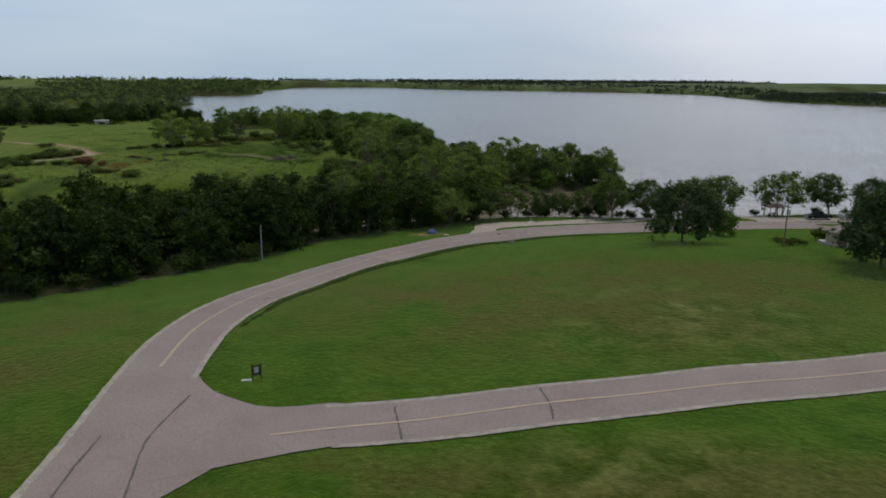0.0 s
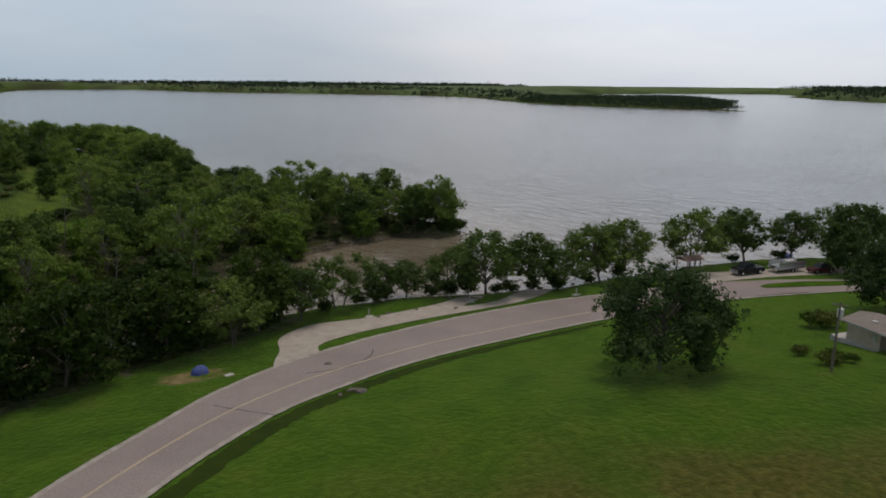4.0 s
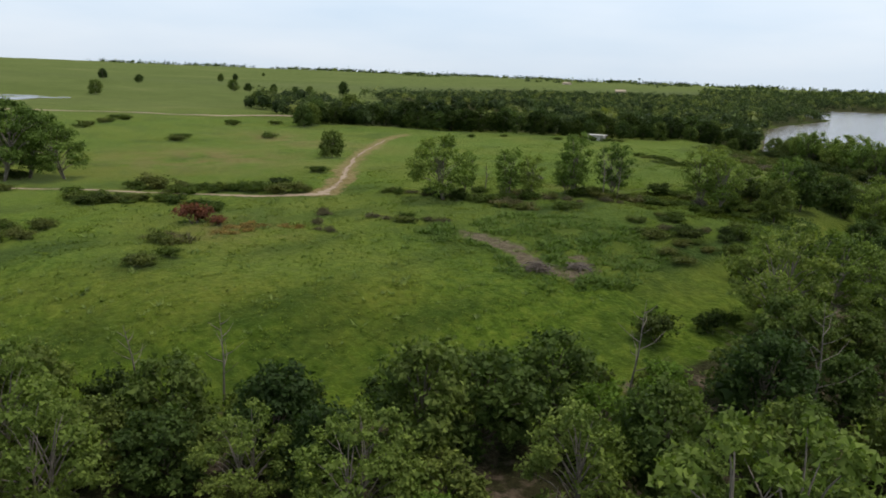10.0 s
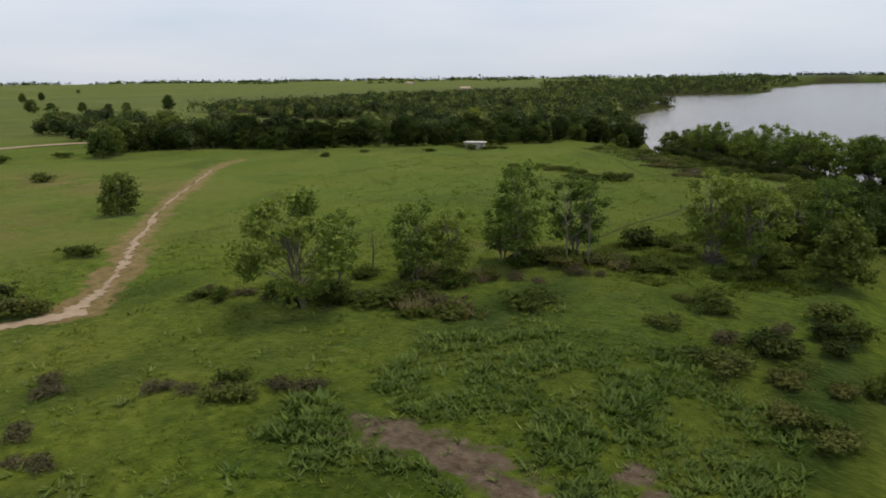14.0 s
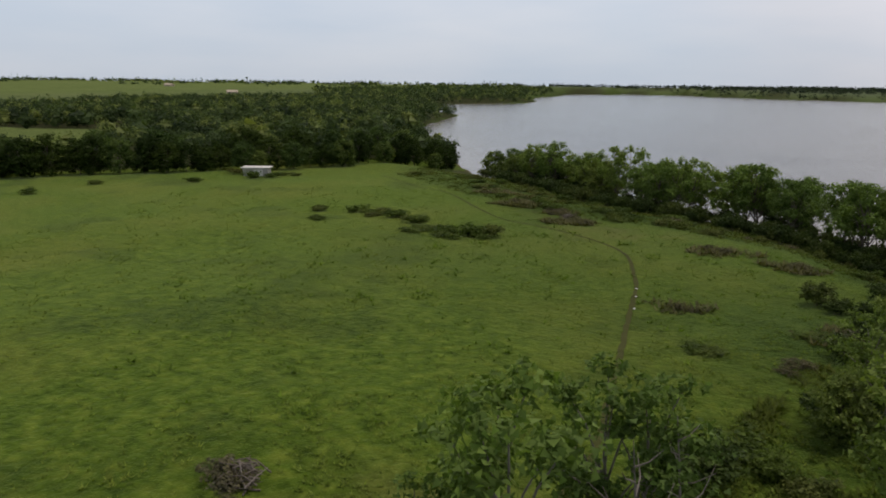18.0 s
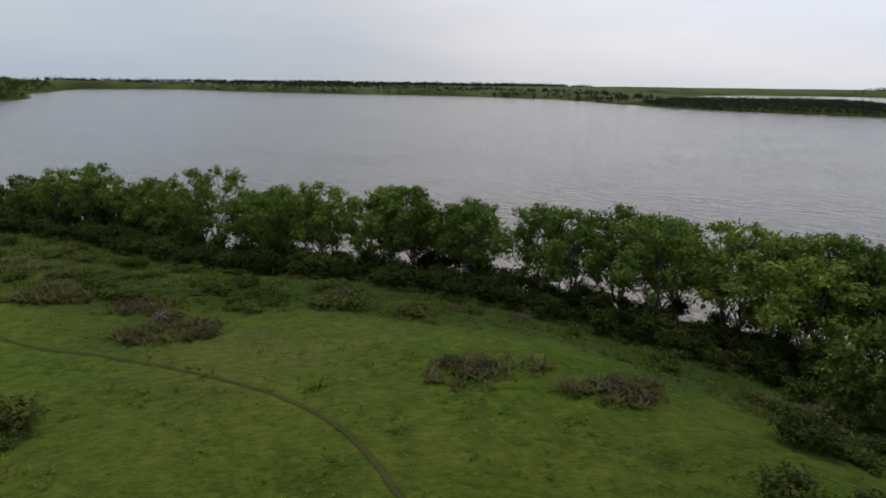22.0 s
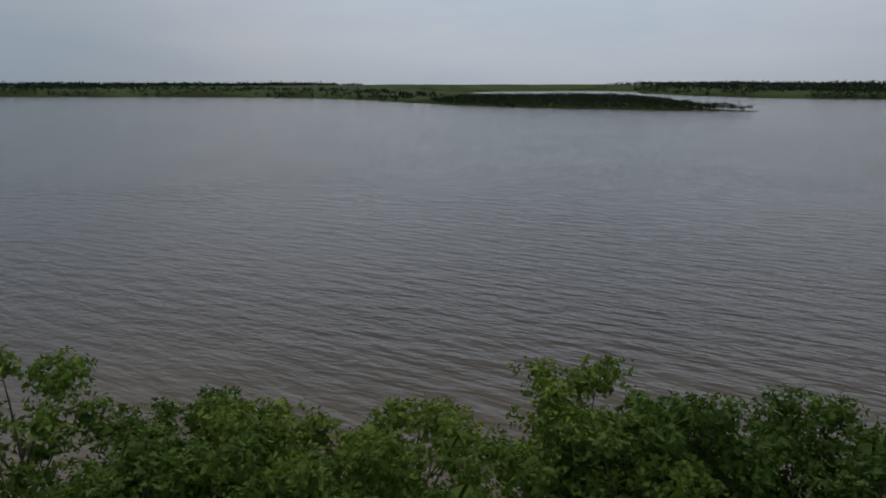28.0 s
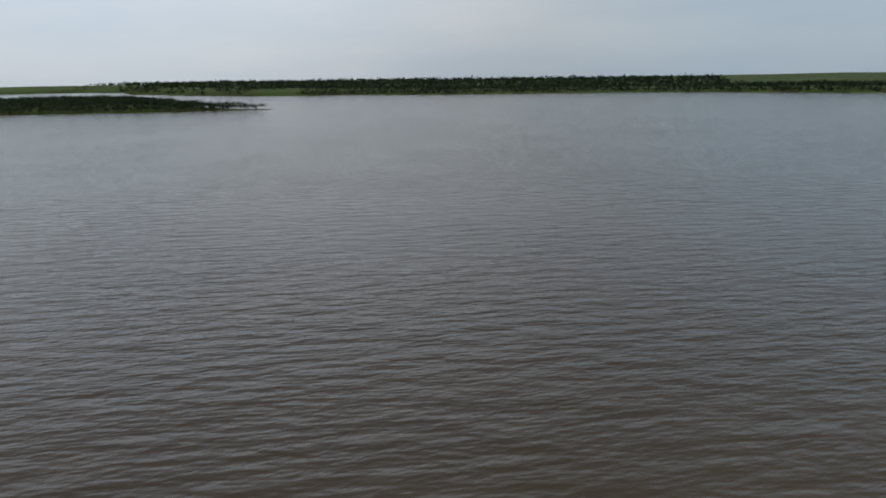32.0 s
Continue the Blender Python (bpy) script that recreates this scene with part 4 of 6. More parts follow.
# trees and clumps of the meadow
FIELD = kind(tree, "cottonwood_tree", 12.5, 10.5, 85, 6500, LEAF_ROW, PALE_BARK, "spreading green cottonwood standing in the meadow", size=0.25, bare=0.2, lobes=36, stems=3, core=0.55, lobe=0.58)
AIRY = kind(tree, "poplar_tree", 11.0, 5.6, 87, 4200, LEAF_ROW, PALE_BARK, "slender leaning poplar with sparse grey green leaves", size=0.2, bare=0.2, lobes=28, stems=2, lobe=0.8, lean=0.08, core=0.5)
grow([FIELD], [1], [(-84, 225)], 50, 0.98, 1.0, "meadow trees")
grow([AIRY], [1], [(-87, 232), (-80.5, 237), (-78, 240)], 51, 0.72, 0.86, "meadow trees")
grow([AIRY], [1], [(-76, 249)], 52, 1.1, 1.12, "meadow trees")
grow([AIRY], [1], [(-72.5, 255.5)], 57, 0.98, 1.0, "meadow trees")
grow([AIRY], [1], [(-78.3, 249.6)], 58, 0.7, 0.74, "meadow trees")
grow([AIRY], [1], [(-59, 263.5), (-53.5, 263), (-50, 277)], 53, 0.95, 1.1, "meadow trees")
grow([FIELD, TALL[0], AIRY], [2, 2, 1], [(-167, 151), (-159, 156), (-157, 163), (-147, 169), (-150, 174), (-145, 180), (-172, 158), (-163, 159), (-153, 168), (-177, 152), (-170, 148)], 54, 0.95, 1.25, "meadow trees")
FRONT = curve([(-276, 311), (-266, 330), (-252, 348), (-238, 356), (-222, 370), (-204, 382), (-190, 396), (-176, 411), (-166, 428), (-158, 452), (-156, 474)], 5)
_r = np.random.RandomState(41)
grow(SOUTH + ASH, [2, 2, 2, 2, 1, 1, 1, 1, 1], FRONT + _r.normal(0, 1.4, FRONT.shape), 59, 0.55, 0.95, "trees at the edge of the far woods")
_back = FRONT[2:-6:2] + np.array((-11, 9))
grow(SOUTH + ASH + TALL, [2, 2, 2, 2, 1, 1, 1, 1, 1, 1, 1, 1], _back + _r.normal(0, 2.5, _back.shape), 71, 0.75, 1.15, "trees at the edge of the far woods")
grow(ASH[:4], [1] * 4, [(-150, 243)], 55, 0.78, 0.8, "meadow trees", sink=0.4)
grow(ASH[:4], [1] * 4, [(-270, 306), (-275, 312), (-266, 300)], 56, 1.0, 1.15, "meadow trees")
HILL = [(-850, 419), (-1114, 628), (-1219, 699), (-701, 464), (-710, 483), (-1672, 976), (-678, 496), (-629, 494), (-629, 510), (-664, 570), (-968, 413), (-575, 300), (-470, 190)]
grow(ASH[:4], [1] * 4, HILL, 57, 0.9, 1.5, "scattered trees on the prairie slope")

# bushes of the meadow
HEDGE = [(-110, 203), (-115, 199), (-121, 194), (-106, 207), (-112, 202), (-118, 196), (-125, 190), (-121, 222), (-113, 209)]
grow(SHRUBS + BRUSH[:1], [1, 1, 1, 1, 0.6], HEDGE, 60, 0.8, 1.35, "bushes along the sandy lane", flat=(0.5, 0.8))
BUSHES = [(-222, 229), (-288, 220), (-324, 241), (-275, 273), (-277, 292), (-274, 215), (-298, 229), (-303, 232), (-226, 232), (-220, 261), (-318, 243), (-280, 218)]
grow(SHRUBS, [1] * 4, BUSHES, 61, 1.3, 1.9, "bushes on the prairie", flat=(0.45, 0.65))


def clumps(protos, spots, seed, label, lo, hi, flat):
    """Brush patches: a few plants crowded round each spot; spot = x, y, reach."""
    r = np.random.RandomState(seed)
    pts = []
    for x, y, q in spots:
        for k in range(int(1.4 + q * 0.75)):
            a, d = r.uniform(0, 6.28), q * math.sqrt(r.rand())
            pts.append((x + d * math.cos(a), y + d * math.sin(a) * 0.8))
    return grow(protos, [1] * len(protos), pts, seed, lo, hi, label, flat)


def thicket(protos, line, gap, seed, group, lo, hi, flat, spread_=0.9):
    """A continuous low thicket: plants crowded along a line."""
    ln = curve(line, 8)
    step = np.concatenate([[0], np.cumsum(np.hypot(*np.diff(ln, axis=0).T))])
    at = np.arange(0, step[-1], gap)
    pts = np.stack([np.interp(at, step, ln[:, 0]), np.interp(at, step, ln[:, 1])], 1)
    pts = pts + np.random.RandomState(seed).normal(0, spread_, pts.shape)
    return grow(protos, [1] * len(protos), pts, seed, lo, hi, group, flat)


thicket(SHRUBS, [(-126, 187), (-121, 193), (-115, 194.5), (-111, 202), (-107, 210)], 1.7, 131, "bushes along the sandy lane", 0.6, 0.95, (0.6, 0.85))
thicket(SHRUBS + BRUSH[:1], [(-115, 173), (-112, 180), (-108, 188), (-101, 191), (-97, 190)], 1.9, 132, "bushes in the rough meadow", 0.55, 0.9, (0.5, 0.75), 1.3)
thicket(SHRUBS, [(-109, 157), (-104, 162), (-100, 168)], 2.0, 133, "bushes in the rough meadow", 0.6, 0.95, (0.4, 0.7), 1.6)
thicket(SHRUBS + BRUSH[:1], [(-148, 150), (-141, 158), (-136, 166)], 2.0, 134, "bushes in the rough meadow", 0.6, 1.0, (0.6, 0.9), 1.4)
ROUGH = [(-96, 222, 2), (-78, 230, 3.5), (-73, 230, 3), (-84, 229, 3), (-55, 247, 3.2), (-56, 240, 2), (-67, 256, 3), (-48, 235, 3.5), (-43, 237, 3), (-41, 231, 3), (-67, 238, 2.5), (-44, 253, 4), (-75, 210, 2), (-73, 173, 3.2), (-84, 178, 2), (-105, 159, 4), (-97, 161, 3), (-115, 182, 4), (-122, 176, 4), (-118, 190, 3), (-103, 156, 3), (-82, 240, 2.5), (-86, 236, 2), (-60, 256, 3), (-71, 254, 3), (-74, 249, 2)]
clumps(SHRUBS, ROUGH, 62, "bushes in the rough meadow", 0.5, 1.0, (0.4, 0.75))
clumps(BRUSH, [(-160, 157, 6), (-150, 171, 5), (-170, 150, 5), (-84, 226, 3), (-73, 251, 3), (-58, 290, 4), (-52, 300, 5), (-61, 280, 4), (-55, 310, 4), (-47, 318, 4), (-46, 240, 3), (-42, 246, 3)], 69, "brush at the edge of the wooded point", 0.4, 0.8, (0.6, 0.9))
RIDGE = [(-138, 346), (-131, 348), (-126, 348), (-117, 341), (-109, 335), (-104, 333), (-101, 333), (-122, 345), (-204, 340), (-205, 358), (-174, 386), (-187, 371), (-178, 383)]
grow(SHRUBS, [1] * 4, RIDGE, 63, 0.75, 1.25, "bushes on the grassy rise", flat=(0.45, 0.7))
SHOREWARD = [(-125, 345, 3), (-106, 332, 3), (-112, 336, 3), (-133, 336, 1.5), (-102, 369, 3), (-82, 361, 2), (-76, 358, 3), (-84, 363, 2.5), (-70, 353, 2), (-60, 297, 1.5), (-69, 289, 2), (-119, 392, 4), (-109, 377, 3), (-144, 408, 3), (-96, 376, 3), (-91, 381, 4), (-104, 378, 3), (-86, 370, 3), (-110, 394, 5), (-102, 388, 5), (-98, 366, 2), (-44, 326, 3), (-48, 316, 2), (-50, 336, 3), (-75, 366, 2), (-122, 402, 5), (-130, 412, 5)]
clumps(SHRUBS, SHOREWARD, 64, "bushes above the shore row", 0.45, 0.95, (0.4, 0.75))
RED = kind(shrub, "dead_bush", 2.2, 4.0, 95, 700, RUST, "dead bush with dry red brown leaves", 0.2)
put_copy(RED, -90.5, 184, hz(-90.5, 184) - 0.1, 1.35, 0.3)
put_copy(RED, -87.5, 186.5, hz(-87.5, 186.5) - 0.1, 0.7, 1.3)
put_copy(RED, -99.5, 158, hz(-99.5, 158) - 0.1, 1.0, 2.0)
GREY = kind(shrub, "dry_brush", 1.7, 3.4, 97, 1100, GREYTWIG, "dry grey leafless brush in the meadow", 0.13, 0.35)
grow([GREY], [1], [(-77, 196.5), (-75.3, 197.3), (-94, 359), (-92, 356), (-91, 353), (-71, 258), (-67, 257), (-92, 256), (-63, 285), (-62, 287), (-68, 335), (-66, 336), (-69, 337), (-58, 329), (-57, 331), (-96, 362), (-95, 361), (-97, 360), (-77, 208), (-79, 207), (-75, 209), (-70, 213), (-72, 212), (-85, 202), (-87, 203), (-80, 198), (-50, 240), (-47, 246), (-41, 327), (-98, 363), (-63, 357), (-57, 352), (-75, 362)], 65, 0.55, 0.95, "patches of dry brush", flat=(0.5, 0.9))
DRY_PATCHES = [(-92, 352, 4), (-105, 369, 4.5), (-67, 335, 2.5), (-58, 328, 2.5), (-43, 327, 3), (-56, 297, 3.5), (-71, 303, 1.5), (-96, 362, 2.5), (-74.5, 232, 3), (-79, 240, 3), (-67, 256, 3), (-115, 385, 3), (-84, 178, 2)]
grow(SHRUBS + BRUSH[:1], [1, 1, 1, 1, 1], [(-67.5, 267), (-65, 268.5), (-66, 270), (-63, 266.5), (-69, 265.5), (-56, 258), (-53.5, 260), (-55.5, 270), (-52, 268), (-58, 272), (-60.5, 276), (-50.5, 262)], 135, 0.6, 0.95, "bushes in the rough meadow", flat=(0.5, 0.8))
clumps([GREY], DRY_PATCHES, 70, "patches of dry brush", 0.45, 0.8, (0.5, 0.9))
clumps(SHRUBS, [(-105, 330, 5), (-110, 333, 4), (-126, 350, 4), (-117, 343, 3), (-83, 362, 4), (-74, 366, 4), (-90, 368, 4)], 72, "bushes on the grassy rise", 0.6, 1.0, (0.35, 0.6))
thicket([GREY, GREY, SHRUBS[0]], [(-94, 221), (-88, 226), (-80, 232), (-76, 238), (-72, 246), (-66, 252)], 1.9, 135, "patches of dry brush", 0.5, 0.85, (0.5, 0.9), 1.5)
HAY = kind(shrub, "withered_weeds", 1.0, 3.0, 99, 420, STRAW, "clump of withered straw coloured weeds", 0.18, 0.0)
grow([HAY], [1], [(-81.5, 193.5), (-83.5, 191), (-84.5, 189), (-82, 186), (-83, 184.5), (-80, 195), (-85.5, 187), (-86, 190.5), (-82.5, 188.5)], 66, 0.7, 1.2, "withered weeds", flat=(0.5, 0.8))

# the first of each kind stands at the back of the south wood
for i, p in enumerate(PROTOS):
    place(p, -92 - 6.0 * (i % 13), 84 - 2.2 * (i % 13) - 9.0 * (i // 13))


# ---------------------------------------------------------------- far woods and meadow growth


def far_wood(name, outline, gap, seed, per, size, tall, label, clear=0.0, material=None, shore=2.0):
    """A wood too far off to count: all its crowns in one mesh of leaf sprays."""
    r = np.random.RandomState(seed)
    poly = np.array(outline, float)
    lo, hi = poly.min(0), poly.max(0)
    nx_, ny_ = int((hi[0] - lo[0]) / gap) + 1, int((hi[1] - lo[1]) / gap) + 1
    X, Y = np.meshgrid(lo[0] + np.arange(nx_) * gap, lo[1] + np.arange(ny_) * gap)
    X = (X + r.uniform(-0.45, 0.45, X.shape) * gap).ravel()
    Y = (Y + r.uniform(-0.45, 0.45, Y.shape) * gap).ravel()
    ok = (signed(poly, X, Y) > 0) & (inland(X, Y) > shore) & (waves(X, Y, gap * 10, seed) > clear - 1)
    for cx, cy, ca, cb in GLADES:
        ok &= ((X - cx) / ca) ** 2 + ((Y - cy) / cb) ** 2 > 1
    X, Y = X[ok], Y[ok]
    Z = height(X, Y)
    V, Fc, tone, n = [], [], [], 0
    t = tall * r.uniform(0.5, 1.15, len(X)) * (1 + 0.18 * waves(X, Y, gap * 6, seed + 2))
    for x, y, z, h in zip(X, Y, Z, t):
        w = h * r.uniform(0.46, 0.62)
        c = [(x, y, z + h * 0.36)] + [(x + r.uniform(-0.5, 0.5) * w, y + r.uniform(-0.5, 0.5) * w, z + h * r.uniform(0.4, 0.74)) for _ in range(4)]
        v, f = sprays(c, [w * 0.9] + [w * 0.5] * 4, per, size, r.randint(1 << 30), flat=0.85)
        if size < 1.0:
            v2, f2 = inner(c[:2], [w * 0.78, w * 0.5], 20, size * 1.8, r.randint(1 << 20))
            v, f = np.vstack([v, v2]), np.vstack([f, f2 + len(v)])
        V.append(v)
        Fc.append(f + n)
        tone.append(np.full(len(v), min(1, max(0, r.choice([0.08, 0.35, 0.8], p=[0.42, 0.36, 0.22]) + r.normal(0, 0.12)))))
        n += len(v)
    ob = link_mesh(name, np.vstack(V), np.vstack(Fc), material or LEAF_FAR_HAZE)
    ob.data.attributes.new("tone", "FLOAT", "POINT").data.foreach_set("value", np.concatenate(tone).astype(np.float32))
    return tagged(ob, label, "woods", kind="stuff")


WEST_END = [(-420, 1660), (-540, 2150), (-565, 2680), (-640, 2780), (-900, 2700), (-1100, 2000), (-900, 1650)]
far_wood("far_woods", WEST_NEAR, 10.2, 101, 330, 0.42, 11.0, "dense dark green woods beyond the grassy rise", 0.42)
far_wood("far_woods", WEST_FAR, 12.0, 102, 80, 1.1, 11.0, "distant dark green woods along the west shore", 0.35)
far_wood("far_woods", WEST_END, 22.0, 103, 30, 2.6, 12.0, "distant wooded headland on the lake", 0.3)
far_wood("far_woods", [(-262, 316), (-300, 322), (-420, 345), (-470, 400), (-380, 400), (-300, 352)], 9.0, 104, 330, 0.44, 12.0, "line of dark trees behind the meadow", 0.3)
far_wood("far_woods", [(530, 1200), (575, 1000), (620, 880), (670, 840), (706, 890), (740, 940), (795, 1020), (870, 1110), (970, 1220), (990, 1400), (800, 1500), (590, 1420)], 8.5, 105, 40, 1.1, 8.0, "dark wooded spit across the lake", 0.05, FAR_BACKLIT, 0.8)
far_wood("far_woods", [(1150, 60), (1325, 320), (1405, 500), (1390, 740), (1380, 900), (1460, 1120), (1425, 1260), (1640, 1260), (1640, 700), (1560, 300), (1400, 60)], 12.5, 106, 28, 1.8, 8.5, "dark woods on the east shore of the lake", 0.15, FAR_BACKLIT)
far_wood("far_woods", [(-20, 2830), (140, 2600), (360, 2410), (540, 2170), (620, 1840), (570, 1500), (720, 1500), (820, 1900), (700, 2350), (450, 2650), (150, 2900)], 22.0, 107, 22, 2.6, 9.0, "thin woods along the north shore", 0.75, FAR_BACKLIT)
far_wood("far_woods", [(-640, 3380), (-320, 3640), (-250, 3480), (-100, 3080), (-10, 2820), (700, 2900), (1500, 3300), (1500, 3700), (-300, 3900), (-900, 3700)], 32.0, 108, 14, 4.5, 9.0, "far belt of trees at the head of the lake", 0.45, FAR_BACKLIT)
far_wood("far_woods", [(1480, 1480), (1840, 1990), (2340, 2560), (2620, 3010), (2900, 2900), (3000, 1500), (2600, 300), (1650, 300), (1650, 1250)], 36.0, 110, 14, 4.5, 8.5, "hazy woods on the far east side", 0.3, FAR_BACKLIT)
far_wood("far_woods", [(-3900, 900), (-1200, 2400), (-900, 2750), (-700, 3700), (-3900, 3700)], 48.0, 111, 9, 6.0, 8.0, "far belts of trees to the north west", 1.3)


def growth(name, outline, count, seed, size, label, material, bare=0.0, avoid=None):
    """Meadow growth: upright tufts of a few blades, thicker in patches."""
    r = np.random.RandomState(seed)
    poly = np.array(outline, float)
    lo, hi = poly.min(0), poly.max(0)
    p = lo + r.rand(count * 3, 2) * (hi - lo)
    ok = (signed(poly, p[:, 0], p[:, 1]) > 0) & (waves(p[:, 0], p[:, 1], 7, seed) + r.normal(0, 0.5, len(p)) > bare)
    if avoid is not None:
        for line, rad in avoid:
            ln = curve(line, 8)
            d = np.min([np.hypot(p[:, 0] - a, p[:, 1] - b) for a, b in ln], axis=0)
            ok &= d > rad
    p = p[ok][:count]
    p = p[inland(p[:, 0], p[:, 1]) > 3]
    n = len(p)
    z = height(p[:, 0], p[:, 1])
    s = size * r.uniform(0.5, 1.5, n) * (1 + 0.4 * waves(p[:, 0], p[:, 1], 12, seed + 1))
    V, Fc = [], []
    for k in range(6):
        a = r.uniform(0, 6.28, n)
        c, q = np.cos(a), np.sin(a)
        o = s * r.uniform(0.0, 0.7, n)
        bx, by = p[:, 0] + c * o, p[:, 1] + q * o
        h, out, w = s * r.uniform(0.45, 1.0, n), s * r.uniform(0.5, 1.0, n), s * r.uniform(0.10, 0.24, n)
        v = np.stack([np.stack([bx + q * w, by - c * w, z + h * 0.15], 1), np.stack([bx + c * out, by + q * out, z + h], 1), np.stack([bx - q * w, by + c * w, z + h * 0.15], 1)], 1)
        V.append(v.reshape(-1, 3))
        Fc.append(np.arange(n * 3).reshape(-1, 3) + k * n * 3)
    ob = link_mesh(name, np.vstack(V), np.vstack(Fc), material)
    return tagged(ob, label, "weeds", kind="stuff")


# ---------------------------------------------------------------- lanes, gravel, pond
def strip(name, line, widths, lift, material, label, category, wobble=0.3, **k):
    return tagged(ribbon(name, line, widths, lift, material, wobble=wobble, **k), label, category, kind="structure")


PATHWAY = [(-90, 255), (-80, 257), (-75, 263), (-75, 279), (-76, 298), (-77, 314), (-82, 332), (-97, 347), (-107, 355), (-124, 379), (-138, 389), (-152, 404)]
strip("dirt_track", LANE[1:], [0.4, 0.5, 0.5, 0.8, 0.7, 1.1, 2.0], 0.05, DIRT, "pale sandy wheel track over the meadow", "track", 0.5, seed=3, cross=2, n=16)
strip("dirt_track", LANE_W, [2.4, 1.8, 1.3, 0.9, 0.8, 0.8, 0.8, 0.8], 0.05, DIRT, "pale sandy lane along the meadow", "track", 0.35, seed=4, cross=2, n=16)
strip("footpath", PATHWAY, [0.3, 0.35, 0.45, 0.5, 0.5, 0.5, 0.45, 0.4, 0.4, 0.4, 0.4, 0.4], 0.05, TRAIL, "narrow trodden footpath through the grass", "path", 0.1, seed=5, cross=2, n=16)
strip("gravel_road", [(-420, 60), (-401, 118), (-385, 190), (-372, 237), (-340, 291), (-327, 328), (-318, 360)], [5] * 7, 0.12, DIRT, "pale gravel road across the prairie", "road", 0.3)
tagged(patch("pond", [(-545, 205), (-552, 240), (-540, 275), (-512, 250), (-490, 232), (-512, 222)], 0.25, WATER, step=12), "small pale pond on the prairie", "pond", kind="structure")
tagged(patch("gravel_pad", [(5.5, 132.5), (5.2, 136), (6.2, 140), (6.6, 144.5), (10.5, 148.4), (15, 149), (19, 149.5), (25, 151.3), (29, 153), (33, 155.2), (36, 154.4), (31.5, 150.8), (37, 151.8), (42, 155.6), (46, 157.6), (49.5, 157.8), (46, 154), (40, 150.4), (34, 148.8), (27, 147), (20, 145), (14, 142.6), (10.5, 140.2), (10, 136)], 0.07, GRAVEL, n=3), "pale gravel pull-off between road and shore", "gravel", kind="structure")
tagged(patch("gravel_pad", [(66, 148), (67, 153), (63, 158), (56, 160.4), (56.5, 161.6), (66, 160.5), (75, 157), (88, 155.5), (100, 153), (99, 149), (86, 150.6), (74, 151)], 0.068, GRAVEL, n=3), "pale gravel pad by the boat landing", "gravel", kind="structure")
tagged(patch("lawn_island", [(78, 146.9), (86, 146.2), (93, 143.5), (92, 142), (84, 143.4), (77, 145.2)], 0.16, GROUND), "grass island in the road", "lawn", kind="structure")

# painted centre line, edge strips and tar seams
CENTRE = [(-24.9, 60), (-25.3, 73), (-22.4, 87), (-15, 103.5), (-4.4, 119), (7.7, 129.7), (26, 137.4), (44, 142), (66, 145)]
strip("centre_line", CENTRE, [0.26] * 9, 0.118, YELLOW, "faded double yellow centre line", "road marking", 0.03, cross=2, n=14)
strip("centre_line", [(-12.5, 48.5), (5.2, 53), (20, 56.6), (40.2, 61.6), (70, 70), (110, 83)], [0.26] * 6, 0.118, YELLOW, "faded double yellow centre line", "road marking", 0.03, cross=2, n=14)


def offset(line, by):
    p = np.array(line, float)
    t = np.gradient(p, axis=0)
    t /= np.linalg.norm(t, axis=1)[:, None]
    return [tuple(q) for q in p + np.stack([-t[:, 1], t[:, 0]], 1) * np.array(by)[:, None]]


SHOULDER = speckled("crumbled_edge", (0.190, 0.165, 0.130), (0.420, 0.380, 0.325), 1.1)
hw = np.array(MAIN_W) / 2
strip("road_edge", offset(MAIN[:-3], hw[:-3] + 0.05), [0.55] * 12, 0.104, SHOULDER, "crumbled pale edge of the park road", "road edge", 0.05, cross=2, n=24)
strip("road_edge", offset(MAIN[3:-2], -hw[3:-2] - 0.05), [0.55] * 10, 0.104, SHOULDER, "crumbled pale edge of the park road", "road edge", 0.05, cross=2, n=24, seed=8)
strip("road_edge", offset(SIDE[1:], [3.4] * 7), [0.5] * 7, 0.104, SHOULDER, "crumbled pale edge of the side road", "road edge", 0.05, cross=2, n=24, seed=9)
strip("road_edge", offset(SIDE[1:], [-3.4] * 7), [0.5] * 7, 0.104, SHOULDER, "crumbled pale edge of the side road", "road edge", 0.05, cross=2, n=24, seed=10)
DITCH = speckled("ditch_grass", (0.014, 0.026, 0.003), (0.034, 0.052, 0.006), 0.8)
strip("ditch", offset(MAIN[4:-4], -hw[4:-4] - np.array([0.9, 1.1, 1.5, 1.7, 1.7, 1.6, 1.4])), [0.4, 0.9, 1.5, 1.9, 1.7, 1.3, 0.7], 0.03, DITCH, "shallow ditch of rank dark grass beside the road", "ditch", 0.2, cross=2, n=24, seed=12)
for i, ln in enumerate(([(-20.6, 55), (-21.2, 48), (-20, 42), (-19, 38)], [(-24.6, 48), (-24.2, 42), (-23, 34)], [(-2.9, 48), (-3.2, 50), (-3.8, 53.6)], [(8.5, 51), (8.6, 53.5), (8.2, 56.6)], [(-25.6, 83), (-22, 83.6), (-19.6, 84.2)], [(-14, 112), (-10.5, 109.5), (-8, 106.5)], [(-1, 126), (1.2, 124), (4, 121.6)], [(8, 131.5), (12.5, 132), (15, 134.2), (16, 136.5)])):
    strip("tar_seam", ln, [0.16] * len(ln), 0.112, CRACK, "dark crack across the worn asphalt", "crack", 0.05, cross=1, n=8, seed=20 + i)

